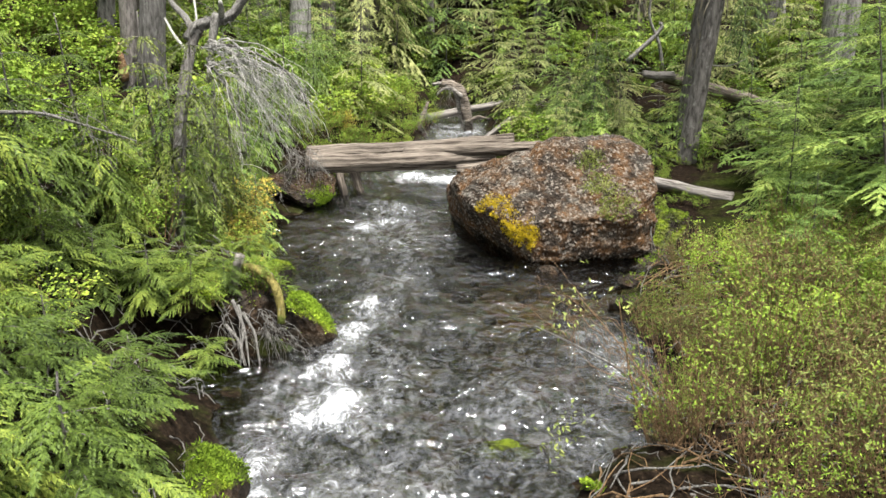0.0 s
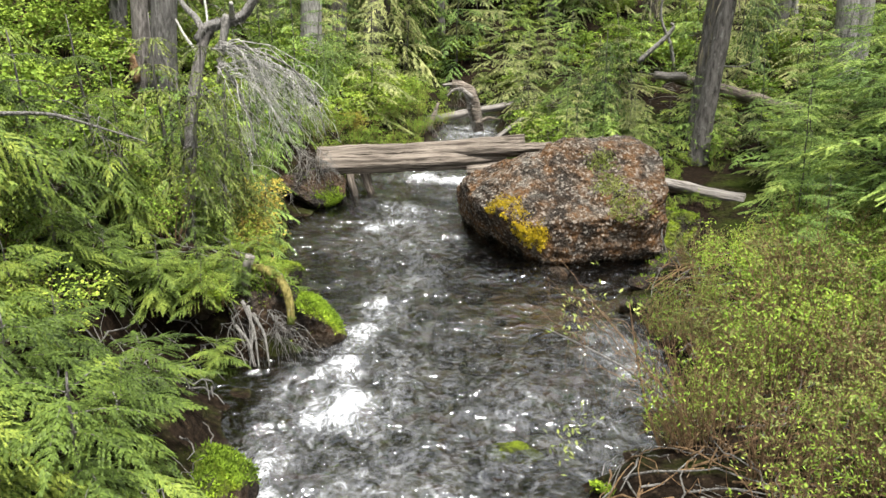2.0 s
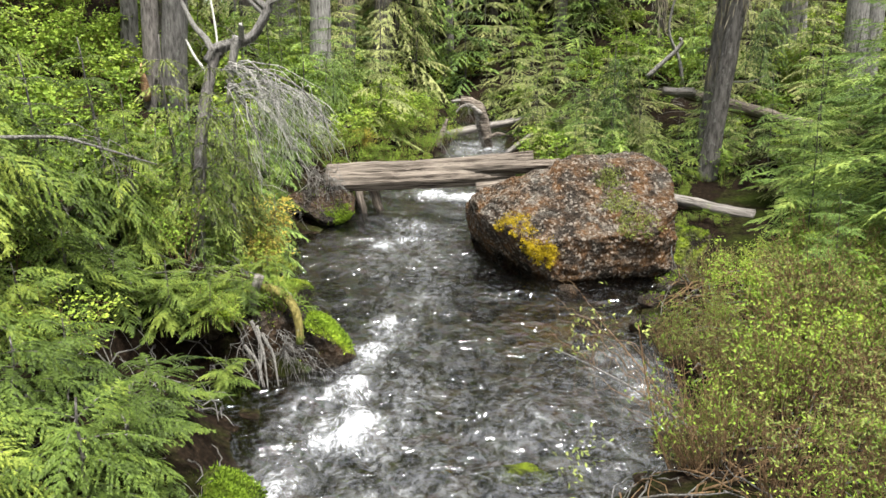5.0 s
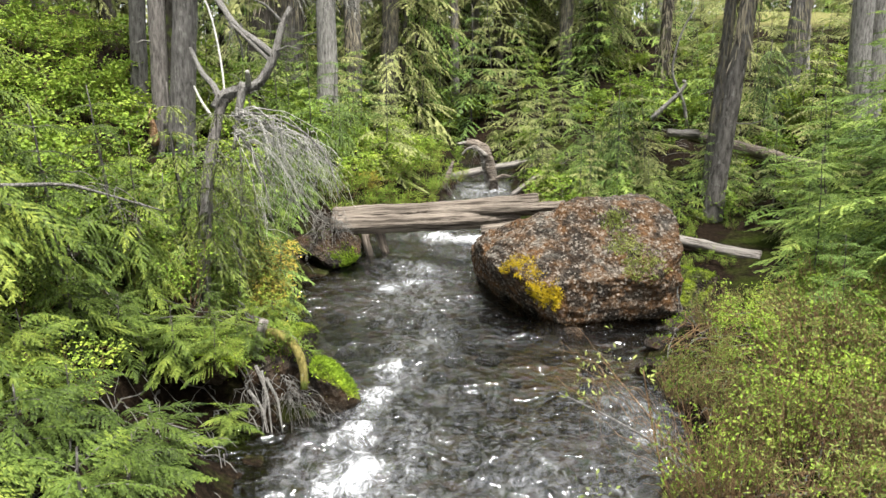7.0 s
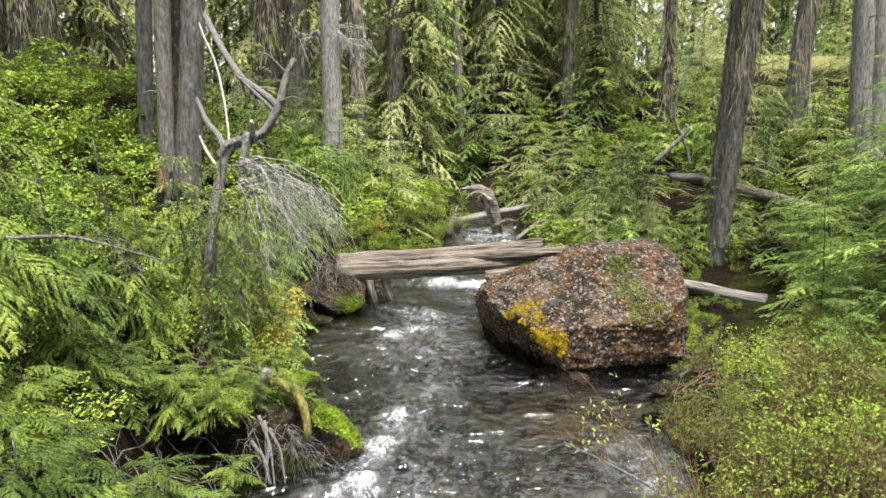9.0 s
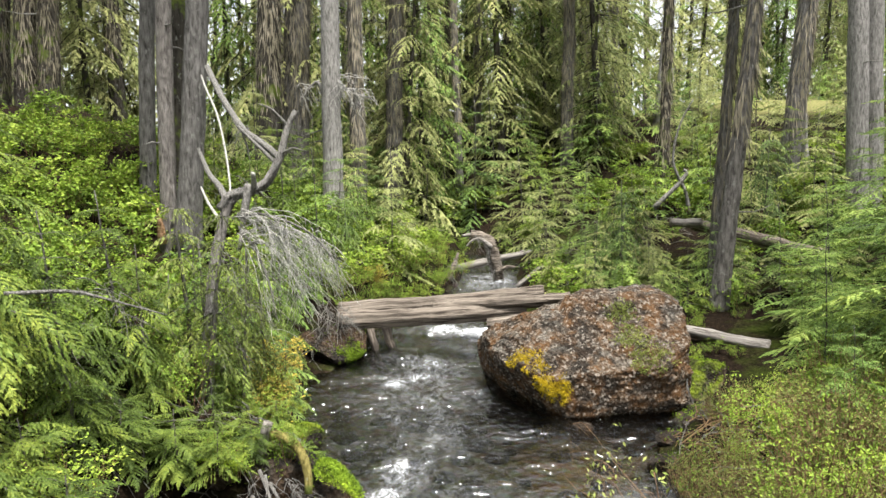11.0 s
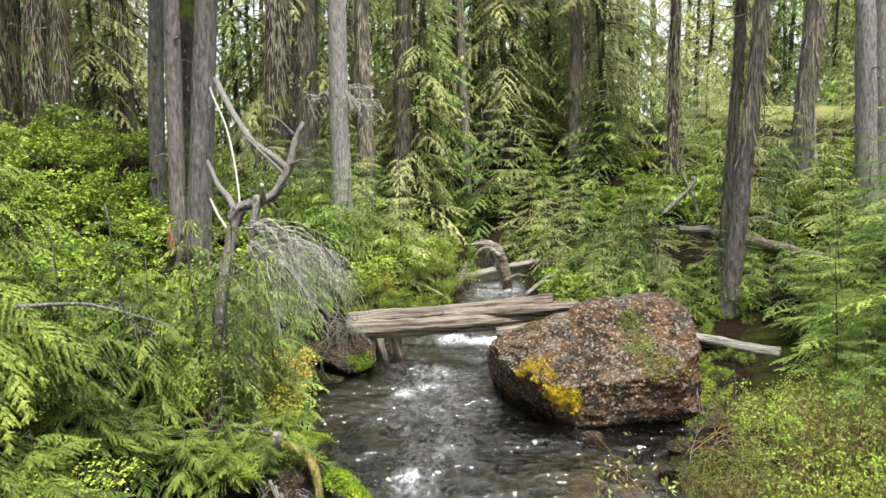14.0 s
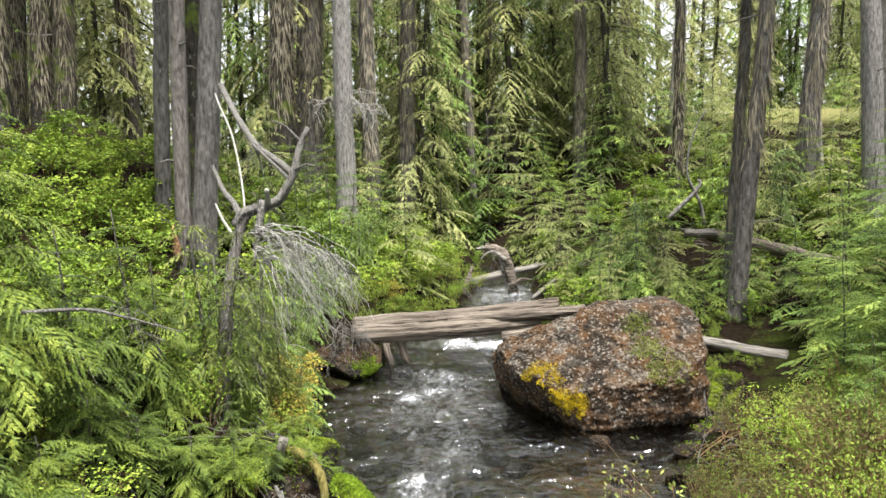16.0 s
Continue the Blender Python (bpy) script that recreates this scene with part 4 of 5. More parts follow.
# huckleberry on the slopes
berry = [leafy_bush("huckleberry_bush", 0.85, 1.0, 9, 580, 0.075, 0.046, M_BERRY, M_REDTWIG, 200 + k, 0.2) for k in range(3)]
spots = scatter(105, -9.5, -2.6, 9.0, 20, 0.75, 1.25, 41, lambda x, y: dist_left(x, y) > 1.0 and x > -0.62 * y + 0.5, 0.4)
spots += scatter(36, -4.0, -0.6, 15.8, 21, 0.55, 0.9, 42, lambda x, y: dist_left(x, y) > 0.3, 0.4)
spots += scatter(30, 1.4, 8.5, 14.5, 24, 0.6, 1.0, 43, lambda x, y: dist_right(x, y) > 0.4, 0.5)
spots += scatter(22, 5.0, 10.5, 18, 28, 0.8, 1.3, 64, lambda x, y: not clearing(x, y), 0.6)
spots += scatter(18, -2.5, 5.0, 21.5, 27, 0.7, 1.1, 44, None, 0.5)
spots += scatter(11, 2.7, 5.2, 7.4, 11.0, 0.5, 0.8, 68, lambda x, y: dist_right(x, y) > 0.8, 0.55)
plant(berry, spots, "huckleberry bush with small bright green leaves", "bush", "huckleberry bushes", seed=16)
fine = [leafy_bush("huckleberry_bush", 0.85, 1.0, 12, 950, 0.044, 0.026, M_BERRY, M_REDTWIG, 204 + k, 0.3, 0.3, 0.06) for k in range(2)]
spots = scatter(30, -4.2, -1.9, 9.4, 15.5, 0.4, 0.7, 45, lambda x, y: 0.3 < dist_left(x, y) < 1.7 and not (13.2 < y < 15.3 and x > -3.0), 0.3)
spots += scatter(34, -3.2, -0.2, 15.6, 21, 0.4, 0.65, 46, lambda x, y: 0.02 < dist_left(x, y) < 0.7, 0.25)
spots += scatter(24, 2.9, 6.0, 9.5, 14.5, 0.4, 0.75, 47, lambda x, y: dist_right(x, y) > 0.25 and not (x < 4.4 and y > 12.6), 0.35)
spots += scatter(20, 1.9, 5.0, 6.2, 10.5, 0.4, 0.75, 48, lambda x, y: dist_right(x, y) > 0.5, 0.4)
spots += scatter(12, -4.5, -2.0, 5.5, 9.5, 0.6, 0.9, 49, lambda x, y: dist_left(x, y) > 0.7 and not (x > -2.95 and 6.4 < y < 8.3), 0.4)
spots += scatter(12, -3.0, -1.5, 8.3, 9.8, 0.25, 0.38, 50, lambda x, y: 0.15 < dist_left(x, y) < 1.0, 0.22)
spots += scatter(16, 2.95, 4.8, 13.0, 15.4, 0.24, 0.36, 67, lambda x, y: abs((x - 2.8) * 0.64 + y - 14.3) > 0.22, 0.25)
plant(fine, spots, "huckleberry bush with tiny bright green leaves", "bush", "huckleberry bushes", seed=19)
gold = [leafy_bush("golden_bush", 0.95, 0.8, 16, 760, 0.06, 0.028, M_YELLOW, M_REDTWIG, 210, 0.2, 0.3, 0.04)]
plant(gold, [(-2.3, 10.7, 1.0), (-2.15, 10.1, 0.7), (-1.75, 16.6, 0.6), (-2.5, 12.6, 0.8)], "bush with golden yellow leaves on the bank", "bush", "golden bushes", seed=20)
weep = [conifer("weeping_cedar", 1.9, 0.75, 34, 0.11, 0.03, 0.07, 0.05, 0.25, 1.15, 1.3, M_DARKLEAF, 230, 0.35, shape=0.2)]
plant(weep, [(2.75, 17.0, 1.0), (2.35, 17.6, 0.7), (-2.35, 16.9, 0.7), (6.2, 19.5, 1.0)], "dark weeping cedar with hanging branches", "cedar", "weeping cedars", seed=29)
olive = [conifer("hanging_cedar", 2.1, 0.5, 36, 0.06, 0.02, 0.045, 0.03, 0.1, 0.9, 1.0, M_WILLOW, 235, 0.3, shape=0.3)]
plant(olive, [(-2.6, 9.42, 0.95), (-2.4, 10.0, 0.8), (-2.85, 9.9, 1.0), (-2.3, 10.6, 0.75)], "small cedar with hanging olive sprays beside a dead tree", "cedar", "hanging cedars", seed=30)
# willow scrub on the right bank
will = [leafy_bush("willow_shrub", 1.0, 1.1, 54, 900, 0.042, 0.015, (M_WILLOW, M_BERRY, M_WILLOW)[k], M_REDTWIG, 220 + k, 0.85, 0.45, 0.02) for k in range(3)]
spots = scatter(40, 1.6, 4.8, 4.9, 10.8, 0.6, 1.0, 51, lambda x, y: dist_right(x, y) > 0.5 and not (y > 9.6 and x < 3.0), 0.32)
spots += scatter(26, 1.3, 3.2, 6.3, 11.0, 0.36, 0.58, 52, lambda x, y: 0.1 < dist_right(x, y) < 0.7 and not (y > 9.4 and x < 2.7), 0.24)
plant(will, spots, "half-bare willow shrub with reddish twigs and new leaves", "shrub", "willow shrubs", seed=17)


# ---- mosses and rocks along the creek ----
moss_on("moss", stone, [(-1.02, -0.80, 0.30, 0.14), (-0.86, -0.88, 0.24, 0.15), (-0.72, -0.98, 0.14, 0.13), (-0.52, -1.12, -0.08, 0.15), (-0.66, -1.10, -0.04, 0.14)], M_OCHRE, 9000, 0.024, 61, stone, "ochre yellow moss")
moss_on("moss", stone, [(0.45, -0.75, 0.45, 0.22), (0.38, -0.4, 0.7, 0.2), (0.62, -0.95, 0.25, 0.22)], M_WILLOW, 3000, 0.035, 62, stone, "yellow-green moss")

# place, size, moss, words
BIG_ROCKS = [
    ((-1.36, 8.98, 0.10), (0.72, 0.62, 0.66), 5200, "rock with a dome of bright green moss jutting into the creek"),
    ((-1.78, 8.95, 0.16), (0.75, 0.7, 0.78), 700, "grey-brown rock hung with bare roots on the bank"),
    ((-1.50, 6.1, 0.10), (0.5, 0.6, 0.5), 3000, "low wet rock capped with bright moss"),
    ((-2.28, 14.3, 0.44), (1.25, 1.0, 0.62), 350, "mossy block under the log bridge"),
    ((-2.05, 10.6, 0.0), (0.8, 0.9, 0.6), 900, "dark wet rock at the water's edge"),
    ((-2.5, 12.2, 0.1), (0.8, 1.1, 0.7), 900, "dark wet rock at the water's edge"),
    ((-2.35, 8.72, 0.42), (1.7, 1.35, 0.34), 2200, "mossy ledge overhanging an undercut bank"),
    ((0.48, 6.92, -0.16), (0.75, 0.36, 0.36), 0, "flat mossy stone just under the water"),
    ((0.36, 6.55, -0.1), (0.28, 0.25, 0.3), 0, "small dark stone in the creek"),
]
SHORE_ROCKS = [
    ((1.25, 11.3, -0.03), (0.36, 0.28, 0.2), 0, "small pale stone beside the boulder"),
    ((2.75, 11.6, 0.0), (0.7, 0.6, 0.4), 500, "dark stone at the foot of the boulder"),
    ((2.08, 9.9, 0.0), (0.55, 0.5, 0.3), 300, "wet dark stone on the shore"),
    ((2.0, 8.9, 0.0), (0.4, 0.5, 0.25), 0, "wet dark stone on the shore"),
    ((1.75, 7.2, 0.02), (0.6, 0.4, 0.26), 300, "wet dark stone on the shore"),
    ((1.42, 6.6, 0.03), (0.6, 0.36, 0.18), 0, "flat pale wet stone on the shore"),
    ((1.15, 6.02, 0.0), (0.9, 0.45, 0.28), 2400, "low stone with green moss on the shore"),
    ((2.25, 10.7, 0.0), (0.5, 0.5, 0.3), 200, "wet dark stone on the shore"),
    ((3.15, 12.7, 0.2), (0.7, 1.2, 0.8), 900, "dark stone wedged behind the boulder"),
]
for k, (place, dims, tufts, words) in enumerate(BIG_ROCKS + SHORE_ROCKS):
    r = np.random.default_rng(300 + k)
    cuts = [(*r.normal(0, 1, 3), 0.36 * min(dims)) for _ in range(5)]
    ob = part("rock", rock_mesh("rock", dims, cuts, 0.06, 0.75, 5 + k, 4, M_ROCKMOSS if tufts > 800 or "flat" in words else M_STONE))
    ob.location = place
    tagged(ob, words, "rock")
    if tufts:
        moss_on("moss", ob, [(0.1 * dims[0], 0, 0.4 * dims[2], 0.5 * max(dims))], M_MOSS, tufts, 0.032, 320 + k, ob, "bright green moss", 0.15)
    if "bridge" in words:
        moss_on("moss", ob, [(0.38, -0.36, 0.0, 0.2), (0.44, -0.2, -0.12, 0.2)], M_MOSS, 3200, 0.026, 340, ob, "bright green moss")
stones = [rock_mesh("creek_stone", (0.3, 0.26, 0.16), [], 0.08, 0.8, 30 + k, 3, M_STONE) for k in range(4)]
r = np.random.default_rng(71)
for x, y, s in scatter(110, -1.9, 2.6, 5.2, 13.0, 0.35, 1.5, 72, lambda x, y: dist_left(x, y) < -0.35 and dist_right(x, y) < -0.4, 0.2):
    ob = part("creek_stone", stones[r.integers(4)])
    ob.matrix_world = pose(x, y, float(height(x, y)) + 0.02, r.normal(0, 8), r.normal(0, 8), r.uniform(0, 360)) @ Matrix.Scale(s, 4)
    tagged(ob, "rounded brown stone on the creek bed", "stone", "stones on the creek bed")


# ---- dead wood ----
def stick(name, pts, r0, r1, material, parent=None, sides=8, rough=0.12, n=14):
    """A crooked branch through the given points."""
    p = np.asarray(pts, float)
    s = np.linspace(0, len(p) - 1, n)
    q = np.stack([np.interp(s, np.arange(len(p)), p[:, k]) for k in range(3)], -1)
    q[1:-1] = 0.25 * q[:-2] + 0.5 * q[1:-1] + 0.25 * q[2:]
    v, f = tube(q, np.linspace(r0, r1, n), sides, rough, 0.15)
    return part(name, mesh_of(name, v, f, material), parent)


def twig_fan(name, starts, reach, count, subs, r0, material, parent, seed, arch=0.15):
    r = np.random.default_rng(seed)
    out = []
    for _ in range(count):
        a = np.array(starts[r.integers(len(starts))]) + r.normal(0, 0.04, 3)
        lo, hi = reach
        e = a + [r.uniform(lo[k], hi[k]) for k in range(3)]
        p = bent(a, e, -arch * r.uniform(0.5, 1.4), 10, 0.06, r)
        out.append(tube(p, np.linspace(r0, r0 * 0.3, 10), 4, closed=False))
        for _ in range(subs):
            k = r.integers(3, 10)
            d = np.array([r.normal(0.06, 0.12), r.normal(0, 0.1), -r.uniform(0.08, 0.38)])
            out.append(tube(bent(p[k], p[k] + d, -0.02, 5, 0.03, r), np.linspace(r0 * 0.45, r0 * 0.2, 5), 3, closed=False))
    return tagged(part(name, mesh_of(name, *join(out), material), parent, "fan of grey drooping dead twigs"), kind="stuff")


dead = empty("dead_tree")
stick("trunk", [(-2.66, 9.6, 0.55), (-2.65, 9.6, 0.98), (-2.64, 9.65, 1.31), (-2.62, 9.7, 1.61)], 0.078, 0.062, M_BIRCH, dead, 12, 0.25)
stick("trunk", [(-2.62, 9.7, 1.58), (-2.65, 9.9, 2.02), (-2.62, 10.1, 2.41), (-2.6, 10.3, 2.72), (-2.52, 10.3, 2.84)], 0.064, 0.055, M_BARKBROWN, dead, 10, 0.4)
stick("limb", [(-2.64, 10.3, 2.72), (-2.55, 10.3, 2.86), (-2.42, 10.32, 2.90), (-2.30, 10.36, 2.92), (-2.17, 10.4, 3.0), (-2.03, 10.4, 3.24), (-1.96, 10.5, 3.57), (-1.86, 10.5, 3.76)], 0.07, 0.025, M_TWIG, dead, 12, 0.7, 26)
stick("branch", [(-2.03, 10.4, 3.26), (-2.35, 11.0, 3.44), (-2.71, 11.6, 3.59), (-3.43, 13.2, 4.14), (-4.1, 14.8, 4.74)], 0.036, 0.05, M_TWIG, dead, 8, 0.3, 20)
stick("branch", [(-2.06, 10.4, 3.20), (-2.35, 10.9, 3.38), (-2.85, 11.8, 3.68)], 0.026, 0.016, M_TWIG, dead)
stick("branch", [(-2.6, 10.35, 2.82), (-2.86, 11.0, 2.96), (-3.28, 12.0, 3.08), (-4.2, 14.5, 3.46)], 0.04, 0.03, M_TWIG, dead)
stick("branch", [(-2.66, 10.3, 2.60), (-3.0, 11.0, 2.77), (-3.39, 12.0, 2.93)], 0.02, 0.013, M_PALETWIG, dead, 6)
stick("branch", [(-4.2, 14.8, 4.62), (-3.74, 13.5, 4.29), (-3.29, 12.5, 3.88), (-2.89, 11.4, 3.4), (-2.62, 10.6, 2.98), (-2.56, 10.36, 2.87)], 0.014, 0.012, M_PALETWIG, dead, 5)
stick("branch", [(-2.73, 11.6, 3.57), (-2.68, 11.6, 3.42), (-2.66, 11.6, 3.26)], 0.016, 0.008, M_TWIG, dead, 5)
stick("branch", [(-2.34, 10.32, 2.98), (-2.37, 10.25, 2.78), (-2.38, 10.18, 2.6), (-2.40, 10.05, 2.32)], 0.05, 0.022, M_TWIG, dead, 9, 0.35)
stick("branch", [(-2.45, 10.2, 2.66), (-2.18, 10.1, 2.69), (-1.92, 10.0, 2.63), (-1.62, 9.9, 2.50), (-1.38, 9.8, 2.24), (-1.27, 9.7, 1.85)], 0.018, 0.006, M_TWIG, dead, 5, 0.12, 20)
stick("branch", [(-2.42, 10.15, 2.55), (-2.2, 10.0, 2.3), (-2.05, 9.9, 1.95), (-1.98, 9.8, 1.65)], 0.02, 0.007, M_TWIG, dead, 5)
twig_fan("twig_fan", [(-2.42, 10.15, 2.66), (-2.38, 10.1, 2.5), (-2.27, 10.1, 2.66), (-2.3, 10.05, 2.4)], ((0.2, -0.5, -0.95), (1.12, 0.1, -0.15)), 40, 8, 0.0065, M_PALETWIG, dead, 81, 0.17)
twig_fan("twig_fan", [(-1.92, 10.0, 2.6), (-1.62, 9.9, 2.48), (-1.45, 9.85, 2.33)], ((-0.05, -0.2, -0.75), (0.3, 0.1, -0.3)), 12, 7, 0.005, M_PALETWIG, dead, 87, 0.04)
twig_fan("twig_fan", [(-2.62, 9.9, 2.0), (-2.62, 9.75, 1.7), (-2.62, 10.05, 2.3)], ((-0.2, -0.4, -0.6), (0.6, 0.1, 0.0)), 18, 7, 0.006, M_TWIG, dead, 82, 0.05)
stick("branch", [(-1.95, 10.5, 3.6), (-2.1, 10.4, 3.78), (-2.2, 10.3, 3.82)], 0.02, 0.008, M_TWIG, dead, 6)
stick("branch", [(-2.02, 10.42, 3.3), (-1.86, 10.3, 3.36), (-1.7, 10.2, 3.32)], 0.014, 0.005, M_TWIG, dead, 5)
stick("branch", [(-2.3, 10.36, 2.94), (-2.26, 10.2, 3.04), (-2.24, 10.1, 3.1)], 0.035, 0.02, M_PALETWIG, dead, 7, 0.4)
twig_fan("twig_fan", [(-2.55, 10.3, 2.8), (-2.3, 10.35, 2.9), (-2.7, 11.6, 3.58), (-3.0, 12.2, 3.75)], ((-0.25, -0.3, -0.4), (0.3, 0.1, 0.15)), 16, 3, 0.005, M_TWIG, dead, 90, 0.02)
tagged(dead, "broken pale dead tree with a crooked limb and twigs", "dead tree")


def snag(base, top, r0, r1, words, mat=None, ragged=True, sides=18):
    t = empty("snag", base)
    me, p, rad = trunk_mesh("trunk", base, top, r0, r1, mat or M_SNAG, sides, 0.3, 0.04)
    part("trunk", me, t)
    r = np.random.default_rng(int(abs(base[0]) * 100))
    for _ in range(6):
        k = r.integers(4, max(5, int(len(p) * 0.45)))
        a = r.uniform(0, 2 * np.pi)
        d = np.array([math.cos(a), math.sin(a), r.uniform(-0.3, 0.4)]) * r.uniform(0.3, 0.8)
        v, f = tube(bent(p[k], p[k] + d, 0.03, 6, 0.06, r), np.linspace(0.025, 0.006, 6), 5)
        part("limb_stub", mesh_of("limb_stub", v, f, M_TWIG), t)
    return tagged(t, words, "snag"), p


sb, _ = snag((-5.0, 15.2, 1.6), (-4.75, 15.3, 14), 0.14, 0.1, "bleached barkless trunk with a torn splintered foot", M_TORN)
v, f = tube(bent((0.0, -0.2, 0.35), (-0.06, -0.2, 0.95), 0, 8, 0.02), [0.05, 0.075, 0.08, 0.07, 0.06, 0.045, 0.03, 0.008], 7, 0.4, 0.1)
part("splinter", mesh_of("splinter", v, f, M_SPLINTER), sb, "fresh orange splintered wood")
se, _ = snag((-3.03, 20.0, 2.0), (-2.94, 20.0, 14), 0.22, 0.15, "tall bleached grey snag with dead side twigs")
stick("branch", [(-3.25 + 3.17, 0, 2.6), (-0.25, 0, 3.05), (-0.55, 0, 2.75), (-0.62, 0, 2.5)], 0.05, 0.02, M_TWIG, se)
stick("branch", [(-0.05, 0, 2.9), (0.4, 0.1, 2.85), (0.95, 0, 2.6)], 0.03, 0.012, M_TWIG, se)
twig_fan("twig_fan", [(0.3, 0, 2.9), (0.1, 0, 3.0), (0.6, 0, 2.7), (-0.4, 0, 2.9)], ((-0.4, -0.3, -0.5), (0.7, 0.3, 0.15)), 26, 7, 0.013, M_PALETWIG, se, 83, 0.05)
snag((8.12, 19.5, 1.2), (7.9, 19.5, 12), 0.23, 0.16, "bleached grey snag, one of a pair")
snag((8.66, 20.0, 1.2), (8.45, 20.0, 12), 0.2, 0.15, "bleached grey snag, one of a pair")
snag((8.76, 24.0, 1.7), (8.72, 24.0, 4.36), 0.14, 0.05, "short broken grey stump of a tree")

LOGS = [  # from, to, radii, material, words
    ((2.9, 14.2, 0.66), (4.26, 13.5, 0.50), 0.09, 0.1, M_GREYWOOD, "pale barkless log lying on the bank"),
    ((3.5, 14.7, 0.55), (4.78, 14.6, 0.48), 0.08, 0.08, M_LOG, "grey log lying on the bank"),
    ((3.64, 17.0, 2.06), (4.2, 17.05, 2.03), 0.07, 0.09, M_GREYWOOD, "broken pale log end among saplings"),
    ((4.1, 17.2, 2.0), (6.9, 17.5, 1.3), 0.11, 0.14, M_LOG, "fallen grey trunk sloping down the bank"),
    ((-0.5, 20.9, 0.76), (1.7, 21.2, 1.18), 0.10, 0.07, M_GREYWOOD, "fallen grey log across the upper creek"),
    ((0.94, 19.0, 0.6), (1.52, 19.1, 1.05), 0.06, 0.05, M_GREYWOOD, "pale broken pole leaning on the bank"),
    ((-1.66, 14.85, 0.66), (-1.5, 14.7, 0.05), 0.08, 0.05, M_LOG, "short post under the log bridge"),
    ((-1.44, 15.0, 0.6), (-1.3, 14.95, 0.2), 0.08, 0.06, M_LOG, "short post under the log bridge"),
    ((-2.1, 15.3, 0.75), (-0.7, 15.25, 0.85), 0.07, 0.06, M_LOG, "grey pole lying beside the log bridge"),
    ((-1.99, 8.9, 0.3), (-1.88, 8.9, 0.84), 0.05, 0.045, M_GREYWOOD, "grey broken stub standing on the bank"),
]
for a, b, r0, r1, mat, words in LOGS:
    log("fallen_log", a, b, r0, r1, mat, words, "log", 12, 0.03, 0.25)

root = empty("root_stump", (0, 20, 0.4))
stick("root", [(0.66, 0, -0.1), (0.60, 0, 0.45), (0.51, 0, 0.86), (0.38, 0, 1.12), (0.18, 0, 1.2), (-0.0, 0, 1.22)], 0.105, 0.1, M_LOG, root, 14, 0.6, 22)
stick("root", [(0.62, 0.1, 0.0), (0.42, 0.05, 0.6), (0.3, 0, 1.1), (0.0, 0, 1.24), (-0.2, 0, 1.2)], 0.05, 0.03, M_GREYWOOD, root, 8, 0.4, 18)
stick("root", [(0.45, -0.1, 0.95), (0.2, -0.1, 1.16), (0.02, -0.12, 1.12), (-0.1, -0.12, 0.98)], 0.05, 0.02, M_GREYWOOD, root, 8, 0.4)
stick("root", [(-0.52, -0.3, -0.1), (-0.5, -0.3, 0.3), (-0.36, -0.25, 0.62), (-0.28, -0.2, 0.86)], 0.08, 0.03, M_LOG, root, 10, 0.5)
stick("root", [(0.55, -0.1, 0.4), (0.8, -0.2, 0.55), (1.1, -0.2, 0.5)], 0.05, 0.02, M_LOG, root)
twig_fan("rootlet_tangle", [(0.45, 0, 0.95), (0.55, 0, 0.5), (-0.45, -0.35, 0.4), (0.1, 0, 1.2), (-0.35, -0.3, 0.7)], ((-0.3, -0.3, -0.5), (0.3, 0.1, -0.1)), 26, 3, 0.009, M_TWIG, root, 84, 0.02)
tagged(root, "upturned arched grey root of a fallen tree", "root")

pale = empty("dead_stick", (4.9, 21.0, 1.9))
stick("stem", [(0.12, 0, 0.0), (0.02, 0, 0.6), (-0.2, 0, 0.98), (-0.30, 0, 1.3), (-0.22, 0, 1.83), (-0.05, 0, 2.3), (0.17, 0, 2.66)], 0.045, 0.015, M_TWIG, pale, 6, 0.1, 18)
stick("stem", [(-0.7, 0, 0.2), (-0.40, 0, 0.5), (-0.1, 0, 0.78), (0.06, 0, 1.02), (-0.04, 0, 1.06)], 0.06, 0.04, M_TWIG, pale, 7, 0.2)
tagged(pale, "crooked bleached dead stick", "dead branch")
arm = empty("dead_branch")
stick("stem", [(-3.3, 7.2, 2.3), (-2.9, 7.4, 2.29), (-2.63, 7.5, 2.19), (-2.33, 7.7, 2.05)], 0.018, 0.006, M_TWIG, arm, 6)
twig_fan("twig_fan", [(-2.9, 7.4, 2.28), (-2.6, 7.5, 2.18)], ((-0.1, -0.2, -0.25), (0.4, 0.1, 0.0)), 7, 3, 0.004, M_TWIG, arm, 85, 0.02)
tagged(arm, "bare pale branch sticking out of the cedars", "dead branch")
rt = empty("root_tangle")
stick("root", [(-2.05, 9.05, 0.62), (-1.9, 8.98, 0.70), (-1.72, 8.85, 0.72), (-1.54, 8.7, 0.65), (-1.47, 8.6, 0.49), (-1.46, 8.55, 0.30)], 0.05, 0.036, M_MOSSWOOD, rt, 8, 0.3)
for a, b in [((-1.9, 8.6, 0.5), (-1.68, 8.2, 0.0)), ((-1.85, 8.6, 0.45), (-1.76, 8.2, 0.03)), ((-1.8, 8.55, 0.4), (-1.6, 8.25, 0.02)), ((-1.95, 8.5, 0.3), (-1.7, 8.1, 0.08))]:
    stick("root", [a, tuple(0.5 * (p + q) + 0.03 for p, q in zip(a, b)), b], 0.018, 0.006, M_TWIG, rt, 5)
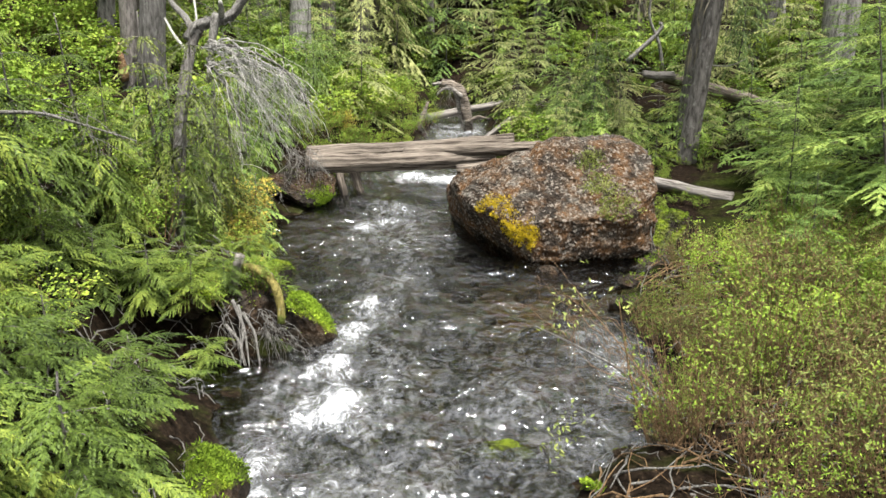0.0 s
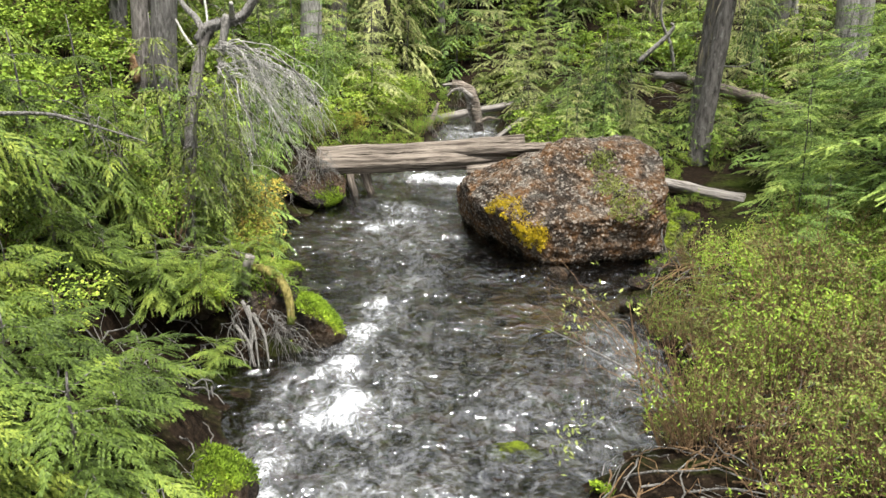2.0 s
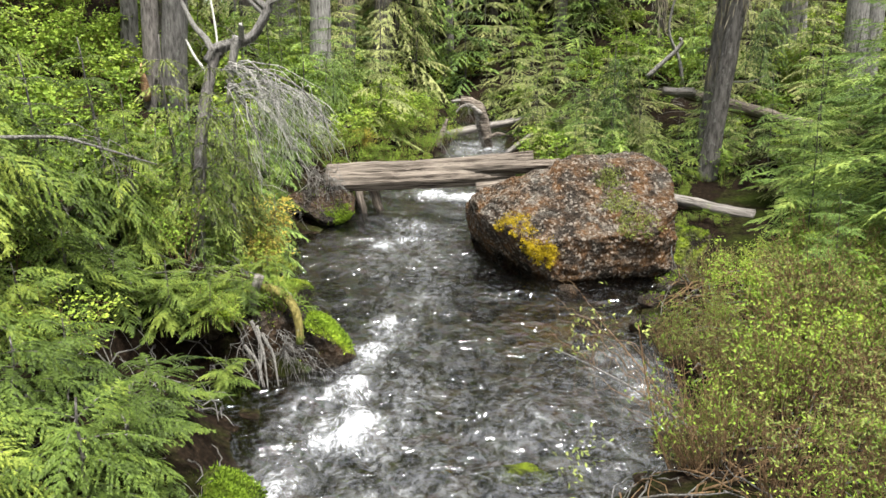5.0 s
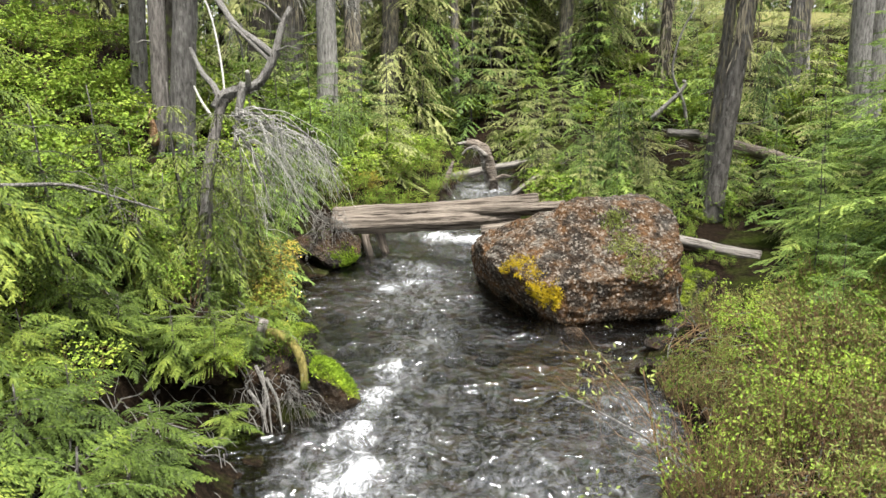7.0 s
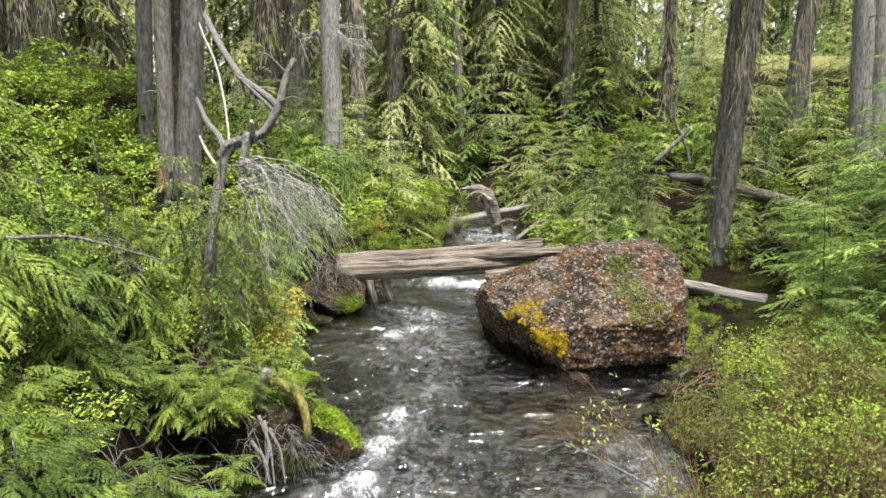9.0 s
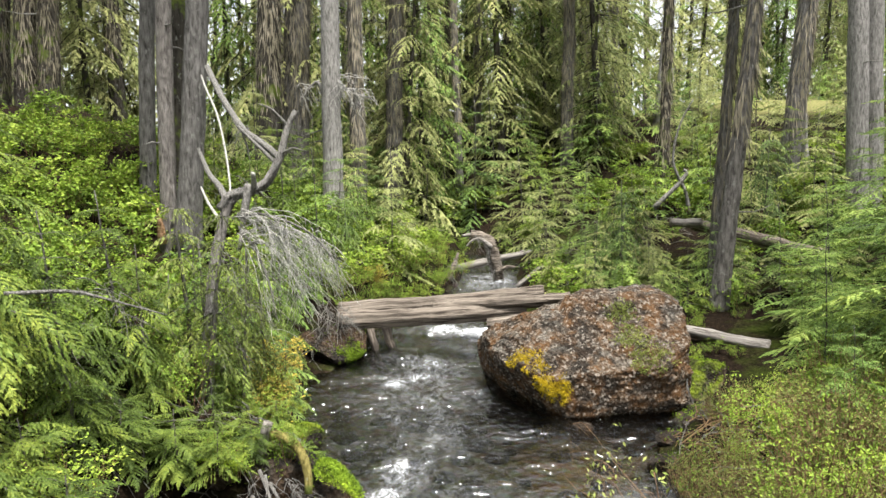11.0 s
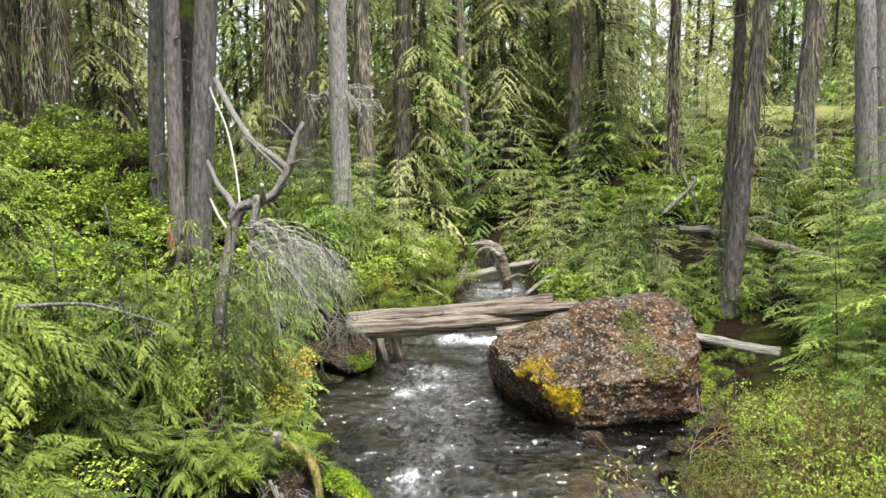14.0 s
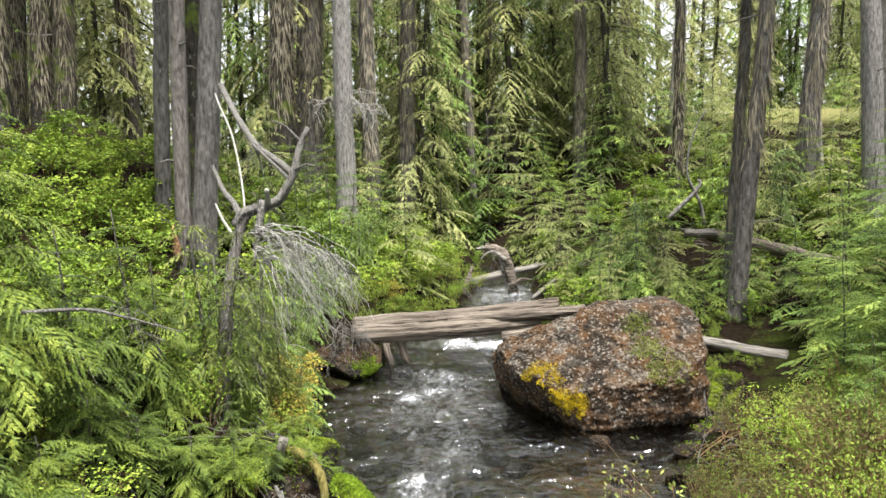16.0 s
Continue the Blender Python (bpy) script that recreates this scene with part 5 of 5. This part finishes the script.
twig_fan("rootlet_tangle", [(-1.9, 8.6, 0.45), (-1.7, 8.7, 0.35), (-1.6, 8.6, 0.3)], ((-0.2, -0.4, -0.35), (0.4, 0.0, 0.0)), 26, 4, 0.005, M_TWIG, rt, 86, 0.02)
tagged(rt, "tangle of bare roots hanging over the water", "roots")
snarl = empty("twig_tangle")
twig_fan("twig_fan", [(-2.15, 14.35, 0.9), (-2.0, 14.3, 0.88), (-2.3, 14.4, 0.95)], ((-0.25, -0.45, -0.5), (0.35, 0.0, 0.05)), 30, 4, 0.006, M_TWIG, snarl, 95, 0.06)
tagged(snarl, "grey tangle of dead twigs hanging over a log end", "twigs")
vine = empty("dead_branch")
stick("stem", [(2.75, 12.3, 1.0), (2.72, 12.0, 0.65), (2.66, 11.85, 0.35), (2.78, 11.8, 0.05)], 0.012, 0.008, M_TWIG, vine, 5)
tagged(vine, "thin bare stem hanging beside the boulder", "dead branch")


branch = empty("willow_branch")
stick("stem", [(1.75, 7.0, 0.2), (1.35, 7.3, 0.42), (1.0, 7.5, 0.55), (0.72, 7.7, 0.62)], 0.014, 0.005, M_TWIG, branch, 6)
stick("stem", [(1.42, 6.5, 0.1), (1.28, 6.6, 0.5), (1.2, 6.7, 0.9), (1.16, 6.75, 1.15)], 0.009, 0.004, M_REDTWIG, branch, 6)
stick("stem", [(1.6, 7.1, 0.3), (1.3, 7.7, 0.6), (1.12, 8.1, 0.75)], 0.008, 0.004, M_REDTWIG, branch, 5)
twig_fan("twig_fan", [(1.35, 7.3, 0.42), (1.0, 7.5, 0.55), (1.2, 6.7, 0.8), (1.15, 8.0, 0.7), (1.6, 7.1, 0.3)], ((-0.45, -0.15, 0.0), (0.05, 0.4, 0.35)), 26, 2, 0.0035, M_REDTWIG, branch, 88, 0.02)
r = np.random.default_rng(89)
hubs = np.array([(1.12, 8.1, 0.78), (0.95, 8.0, 0.7), (1.2, 7.9, 0.7), (0.85, 7.65, 0.66), (1.0, 7.55, 0.7), (1.16, 6.75, 1.1), (0.8, 6.6, 0.25), (0.72, 6.5, 0.2), (0.9, 6.7, 0.3)])
base = hubs[r.integers(0, len(hubs), 150)] + r.normal(0, 0.07, (150, 3))
v, f = leaf_faces(base, r.normal(0, 1, (150, 3)) + (0, 0, 0.7), np.array([0, 0, 1.0]) + r.normal(0, 0.5, (150, 3)), 0.05, 0.02)
part("foliage", mesh_of("foliage", v, f, M_WILLOW, True), branch, "pale green new leaves")
tagged(branch, "thin willow branch with pale new leaves over the water", "branch")


# ---- fallen twigs and slim trunks ----
def litter(name, count, x0, x1, y0, y1, ok, seed, material, label):
    r = np.random.default_rng(seed)
    out = []
    while len(out) < count:
        x, y = r.uniform(x0, x1), r.uniform(y0, y1)
        if not ok(x, y):
            continue
        L, a = r.uniform(0.15, 0.9), r.uniform(0, 2 * np.pi)
        x2, y2 = x + L * math.cos(a), y + L * math.sin(a)
        if not ok(x2, y2):
            continue
        p0, p1 = (x, y, float(height(x, y)) + r.uniform(0.0, 0.06)), (x2, y2, float(height(x2, y2)) + r.uniform(0.01, 0.2))
        w = r.uniform(0.003, 0.011)
        out.append(tube(bent(p0, p1, -0.03, 6, 0.06, r), np.linspace(w, w * 0.4, 6), 4, closed=False))
    return tagged(part(name, mesh_of(name, *join(out), material)), label, "twigs", kind="stuff")


litter("fallen_twigs", 500, 0.8, 4.0, 4.6, 11.0, lambda x, y: dist_right(x, y) > 0.05, 94, M_REDTWIG, "reddish dead twigs strewn on the bank")
litter("fallen_twigs", 420, 0.8, 5.0, 4.6, 11.0, lambda x, y: dist_right(x, y) > 0.02, 91, M_TWIG, "grey dead twigs strewn on the bank")
litter("fallen_twigs", 420, -4.0, -1.2, 5.0, 14.5, lambda x, y: dist_left(x, y) > 0.05, 92, M_TWIG, "grey dead twigs strewn on the bank")
litter("fallen_twigs", 260, -4.0, 6.0, 15.0, 24.0, lambda x, y: dist_left(x, y) > 0.05 or dist_right(x, y) > 0.05, 93, M_TWIG, "grey dead twigs under the trees")

slim = [big_tree((0, 0, 0), (0.02, 0.0), 0.13, 15, (M_BARK, M_BARKSHADED, M_SNAG)[k], "slim forest trunk", (1.5, 1.0, 0)[k], 400 + k, stubs=8) for k in range(3)]
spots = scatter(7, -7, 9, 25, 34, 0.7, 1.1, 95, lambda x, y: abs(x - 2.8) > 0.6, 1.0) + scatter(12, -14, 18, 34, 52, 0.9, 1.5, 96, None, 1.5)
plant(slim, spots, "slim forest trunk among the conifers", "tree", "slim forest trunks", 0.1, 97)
